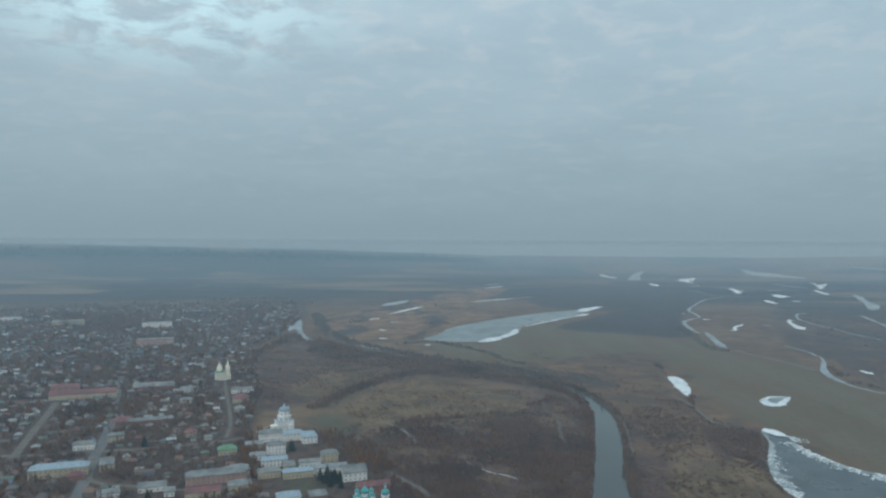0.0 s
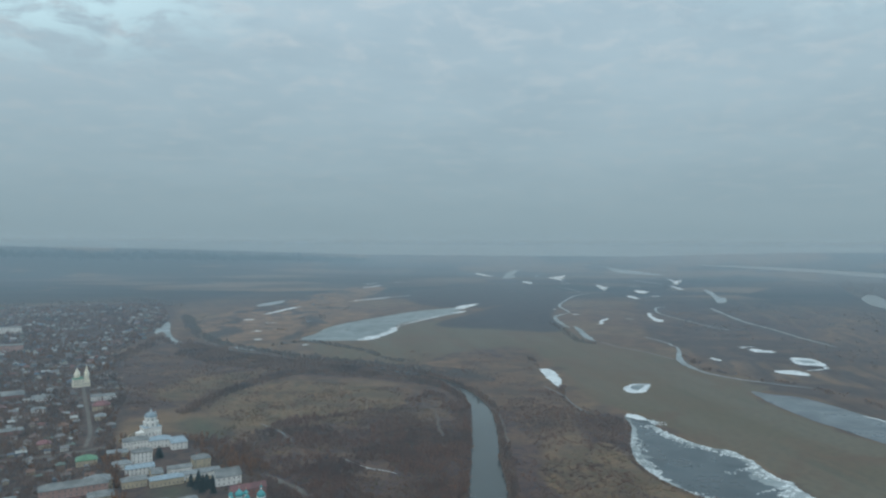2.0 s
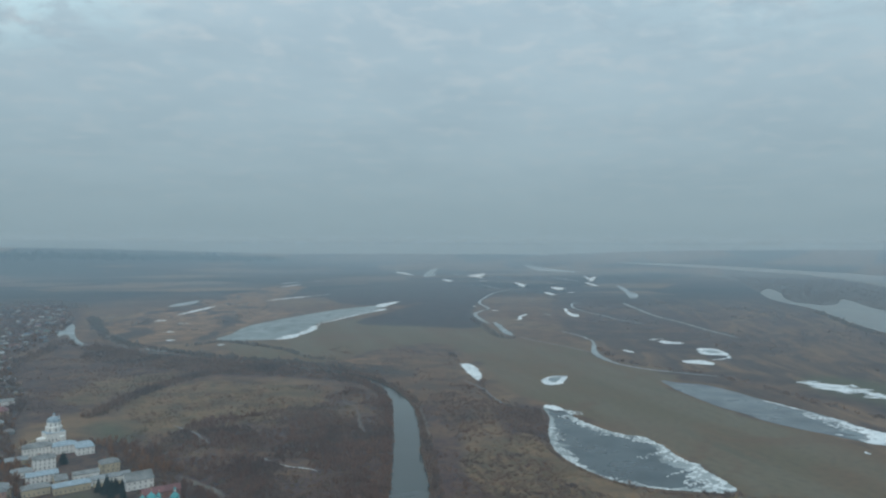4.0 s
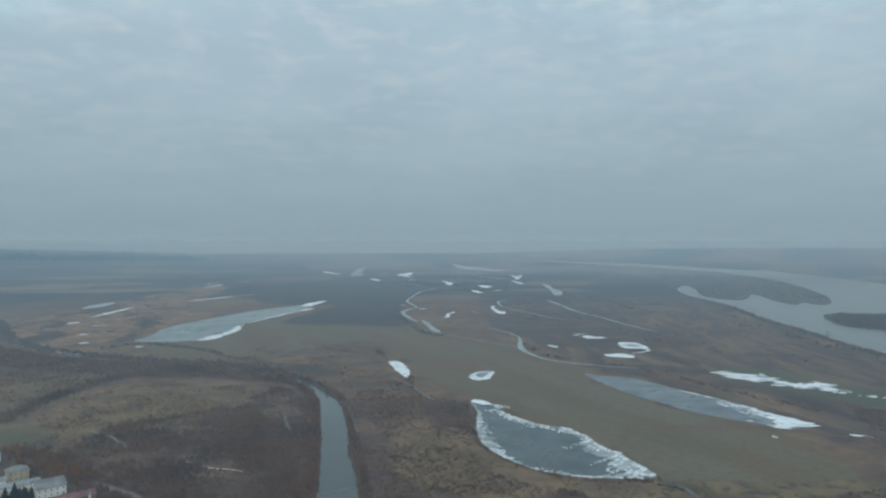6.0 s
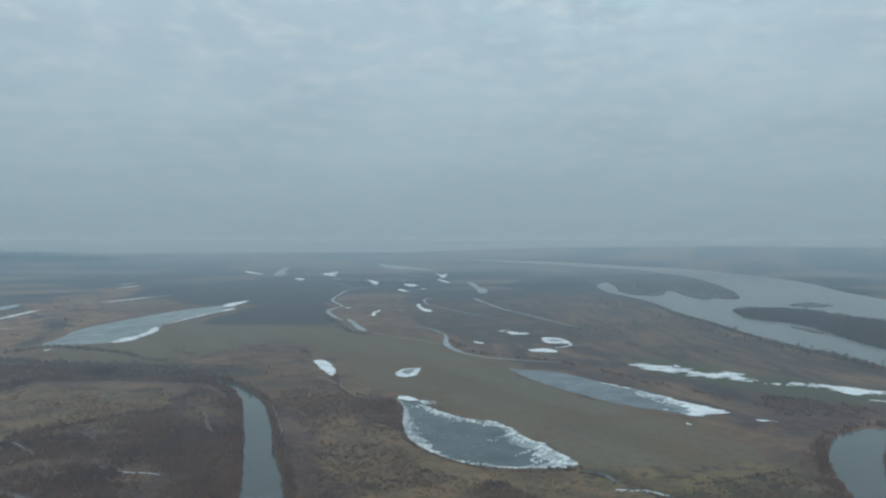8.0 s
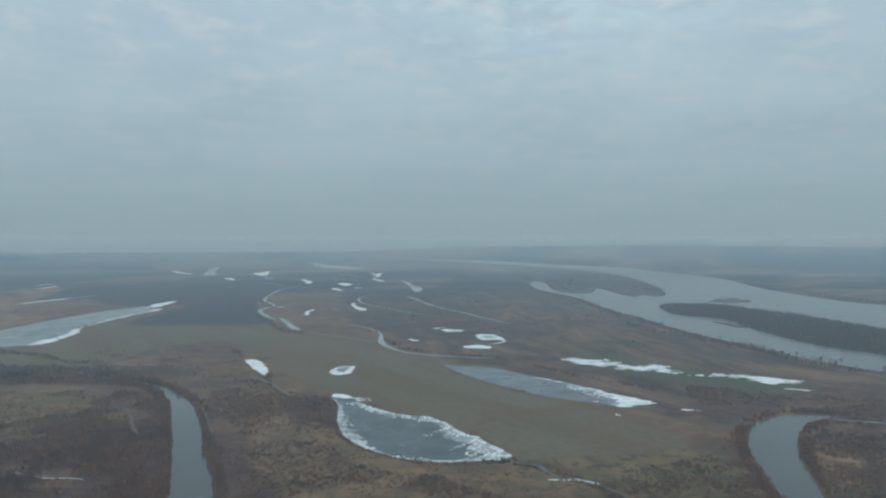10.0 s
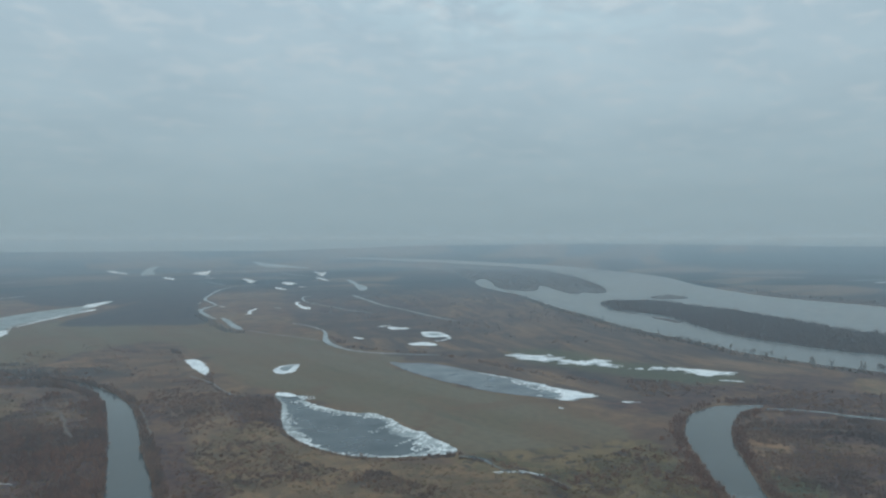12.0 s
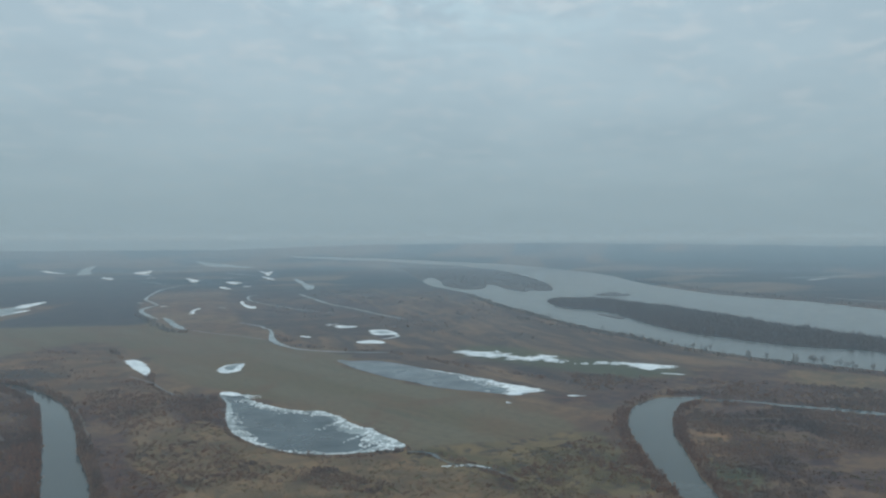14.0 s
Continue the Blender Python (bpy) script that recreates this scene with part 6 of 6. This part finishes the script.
# small houses in rows along the lanes
KINDS = [building("house", 7.5, 6.5, 3.0, 2.3, "gable", WALLS, ROOFS, "small wooden town house under a gabled metal roof", "house", 1, 3, 1, "small houses of the town"),
         building("house", 8.5, 7.5, 3.2, 2.3, "hip", WALLS, ROOFS, "low town house under a hipped roof", "house", 1, 4, 1, "small houses of the town"),
         building("house", 10.5, 6.5, 3.0, 2.0, "gable", WALLS, ROOFS, "long low town house with a weathered roof", "house", 1, 4, 1, "small houses of the town"),
         building("house", 8, 7.5, 5.4, 2.3, "hip", WALLS, ROOFS, "two-storey town house with a hipped roof", "house", 2, 3, 1, "small houses of the town"),
         building("shed", 5, 4, 2.3, 1.0, "gable", WALLS, ROOFS, "small plank shed with a shallow roof", "shed", 1, 0, 0, "sheds of the town"),
         building("shed", 7, 3.8, 2.4, 0.8, "gable", WALLS, ROOFS, "low outbuilding with a metal roof", "shed", 1, 0, 0, "sheds of the town")]
used = [False] * len(KINDS)
lots, pick = [], random.Random(21)
for i in range(-110, 75):
    for j in range(20, 185):
        u, v = i * 14.0 + pick.uniform(-5, 5), j * 14.0 + pick.uniform(-4, 4) + (3 if i % 2 else 0)
        if pick.random() < 0.36:
            continue
        lots.append((u * UX - v * UY, u * UY + v * UX))
lots = np.array(lots)
keep = inside(lots, TOWN)[0] | inside(lots, TOWN_WEST)[0]
lots = lots[keep]
for x, y, r in TAKEN:
    if r:
        lots = lots[np.hypot(lots[:, 0] - x, lots[:, 1] - y) > r + 5.5]
for line in ROADS:
    d = np.min(np.hypot(lots[:, None, 0] - line[None, :, 0], lots[:, None, 1] - line[None, :, 1]), 1)
    lots = lots[d > 8.5]
grove = np.array([noise.noise((x * 0.012, y * 0.012, 6.0)) + 0.35 * noise.noise((x * 0.03, y * 0.03, 2.0)) + max(0.0, 1.2 - math.hypot(x, y) / 700) for x, y in lots])
lots = lots[(grove > -0.25) & ~inside(lots, GROVE)[0]]
thin = np.random.default_rng(3).uniform(0, 1, len(lots)) > np.clip((np.hypot(lots[:, 0], lots[:, 1]) - 900) / 1500, 0, 0.45)
lots = lots[thin]
lots = lots[np.argsort(np.hypot(lots[:, 0], lots[:, 1]))]
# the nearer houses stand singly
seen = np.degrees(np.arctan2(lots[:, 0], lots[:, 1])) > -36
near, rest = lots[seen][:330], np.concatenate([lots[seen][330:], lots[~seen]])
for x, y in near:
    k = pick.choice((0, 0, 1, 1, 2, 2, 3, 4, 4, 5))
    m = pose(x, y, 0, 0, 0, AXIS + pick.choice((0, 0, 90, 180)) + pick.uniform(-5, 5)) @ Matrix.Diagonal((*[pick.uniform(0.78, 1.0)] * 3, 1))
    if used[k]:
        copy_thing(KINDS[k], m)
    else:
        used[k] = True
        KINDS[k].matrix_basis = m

# sheds in the yards between the houses
yards = random.Random(33)
homes = [(float(x), float(y)) for x, y in near]
for x, y in homes:
    a = radians(AXIS + yards.choice((0, 90, 180, 270)))
    d = yards.uniform(7.0, 8.5)
    sx, sy = x + d * math.cos(a), y + d * math.sin(a)
    if yards.random() < 0.12 or min(math.hypot(sx - p, sy - q) for p, q in homes if (p, q) != (x, y)) < 7.5:
        continue
    if any(r and math.hypot(sx - p, sy - q) < r + 3 for p, q, r in TAKEN) or min(float(np.min(np.hypot(sx - l[:, 0], sy - l[:, 1]))) for l in ROADS) < 7:
        continue
    s = yards.uniform(0.6, 0.95)
    copy_thing(KINDS[yards.choice((4, 4, 5))], pose(sx, sy, 0, 0, 0, AXIS + yards.choice((0, 90)) + yards.uniform(-8, 8)) @ Matrix.Diagonal((s, s, s, 1)))


def far_houses(spots):
    """The rest of the town: walls and gabled roofs, too far off to be told apart."""
    rnd = random.Random(5)
    verts, faces, slots = [], [], []
    small = [(x + rnd.uniform(-8, 8), y + rnd.uniform(-8, 8)) for x, y in spots if rnd.random() < 0.7]
    for k, (x, y) in enumerate(list(spots) + small):
        long, deep, high, rise = rnd.uniform(4.5, 10), rnd.uniform(4.5, 7), rnd.uniform(2.2, 3.2), rnd.uniform(1.6, 2.8)
        if k >= len(spots):
            long, deep, high, rise = long * 0.55, deep * 0.55, high * 0.75, rise * 0.45
        a = radians(AXIS + rnd.choice((0, 90)) + rnd.uniform(-6, 6))
        c, s = math.cos(a), math.sin(a)

        def put(px, py, pz):
            verts.append((x + px * c - py * s, y + px * s + py * c, pz))

        b = len(verts)
        for z in (0, high):
            for px, py in ((-long / 2, -deep / 2), (long / 2, -deep / 2), (long / 2, deep / 2), (-long / 2, deep / 2)):
                put(px, py, z)
        put(-long / 2, 0, high + rise * 0.9)
        put(long / 2, 0, high + rise * 0.9)
        faces += [(b, b + 1, b + 5, b + 4), (b + 1, b + 2, b + 6, b + 9, b + 5), (b + 2, b + 3, b + 7, b + 6), (b + 3, b, b + 4, b + 8, b + 7)]
        slots += [0] * 4
        b = len(verts)
        e = 0.5
        for px, py, pz in ((-long / 2 - e, -deep / 2 - e, high), (long / 2 + e, -deep / 2 - e, high), (long / 2 + e, 0, high + rise), (-long / 2 - e, 0, high + rise), (long / 2 + e, deep / 2 + e, high), (-long / 2 - e, deep / 2 + e, high)):
            put(px, py, pz)
        faces += [(b, b + 1, b + 2, b + 3), (b + 3, b + 2, b + 4, b + 5)]
        slots += [1] * 2
    ob = mesh_object("far_houses", verts, faces, FAR_WALLS)
    ob.data.materials.append(FAR_ROOFS)
    ob.data.polygons.foreach_set("material_index", slots)
    return tagged(ob, "crowded small houses of the far town", "houses", kind="stuff")


FAR_WALLS = palette("far_walls", [(0.30, 0.24, 0.16), (0.20, 0.13, 0.10), (0.44, 0.43, 0.40), (0.16, 0.11, 0.09), (0.28, 0.13, 0.10), (0.14, 0.12, 0.11), (0.17, 0.22, 0.26), (0.40, 0.37, 0.31)], 0.85, 0.3, True)
FAR_ROOFS = palette("far_roofs", [(0.20, 0.21, 0.22), (0.18, 0.075, 0.065), (0.33, 0.36, 0.37), (0.085, 0.08, 0.08), (0.12, 0.115, 0.11), (0.37, 0.40, 0.41), (0.17, 0.08, 0.06), (0.11, 0.085, 0.08), (0.08, 0.14, 0.11), (0.10, 0.08, 0.075), (0.09, 0.14, 0.20)], 0.75, 0.25, True)
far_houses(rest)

# garden trees
thicket("garden_trees", TOWN, 4200, 6.0, 6.2, TWIGS, "dark groves of bare trees among the houses", 70, 0.05, 0.008, 12)
LOTS.extend((float(x), float(y)) for x, y in lots if math.hypot(x, y) < 1000)
thicket("garden_trees", TOWN, 12500, 4.2, 4.0, TWIGS, "bare garden trees between the houses", 71, -0.5, 0.02, 13)
thicket("garden_trees", TOWN, 3000, 4.2, 4.4, LEAVES, "garden trees with rusty autumn leaves", 72, 0.0, 0.01, 26, True, 0.15)
NEAR_TOWN = [(-296, 465), (-430, 600), (-560, 900), (-520, 1050), (-330, 1040), (-218, 858), (-191, 697), (-165, 603), (-139, 531), (-114, 465)]
thicket("garden_trees", NEAR_TOWN, 2000, 4.2, 4.2, TWIGS, "bare garden trees between the houses", 77, -0.15, 0.02, 16)
thicket("garden_trees", NEAR_TOWN, 1100, 4.2, 4.2, RUST, "russet garden trees between the houses", 78, 0.0, 0.02, 16)
thicket("garden_trees", TOWN_WEST, 900, 5.0, 5.0, TWIGS, "bare garden trees between the houses", 73, -0.5, 0.02, 16)
belt("garden_trees", [(-126, 475), (-140, 519), (-156, 572), (-167, 620), (-180, 656)], 10, 120, 5.0, 6.5, LEAVES, "rusty trees along the monastery", 74, 26, -2)
belt("garden_trees", [(-125, 647), (-107, 648), (-85, 621), (-66, 589), (-49, 559)], 18, 120, 4.6, 5.4, LEAVES, "rusty trees behind the monastery", 75, 26, -2)
belt("garden_trees", [(-116, 657), (-82, 639), (-46, 574), (-24, 509), (-14, 466)], 18, 170, 4.2, 4.2, RUST, "bare russet trees on the terrace slope", 76, 20, -2)


def spruce(high):
    root = new("spruce")
    bm = bmesh.new()
    lathe(bm, [(0.3, 0), (0.22, high * 0.3), (0.05, high * 0.9)], 6)
    part("trunk", bm, BARK, root)
    rng = np.random.default_rng(int(high * 10))
    n = 420
    t = rng.uniform(0, 1, n) ** 0.8
    z = high * (0.08 + 0.92 * t)
    r = (1 - t) * high * 0.34 + 0.15
    a = rng.uniform(0, 2 * np.pi, n)
    root_p = np.stack([0 * a, 0 * a, z], 1)
    tip = np.stack([r * np.cos(a), r * np.sin(a), z - r * 0.35], 1)
    side = np.stack([-np.sin(a), np.cos(a), 0 * a], 1) * (0.16 * r + 0.12)[:, None]
    triangles("crown", np.stack([root_p, tip + side, tip - side], 1), NEEDLES, root)
    return tagged(root, "dark spruce with a dense pointed crown", "spruce tree", "spruces in the town")


firs = [spruce(10.0), spruce(8.0)]
places = [(-86, 526), (-81, 518), (-78, 525), (-73, 516), (-87, 540), (-81, 536), (-82, 528), (-76, 533), (-91, 532), (-131, 613), (-128, 607), (-337, 958), (-261, 618), (-204, 489)]
for i, (x, y) in enumerate(places):
    if i < 2:
        firs[i].matrix_basis = pose(x, y, 0)
    else:
        copy_thing(firs[i % 2], pose(x, y, 0, 0, 0, 40 * i))
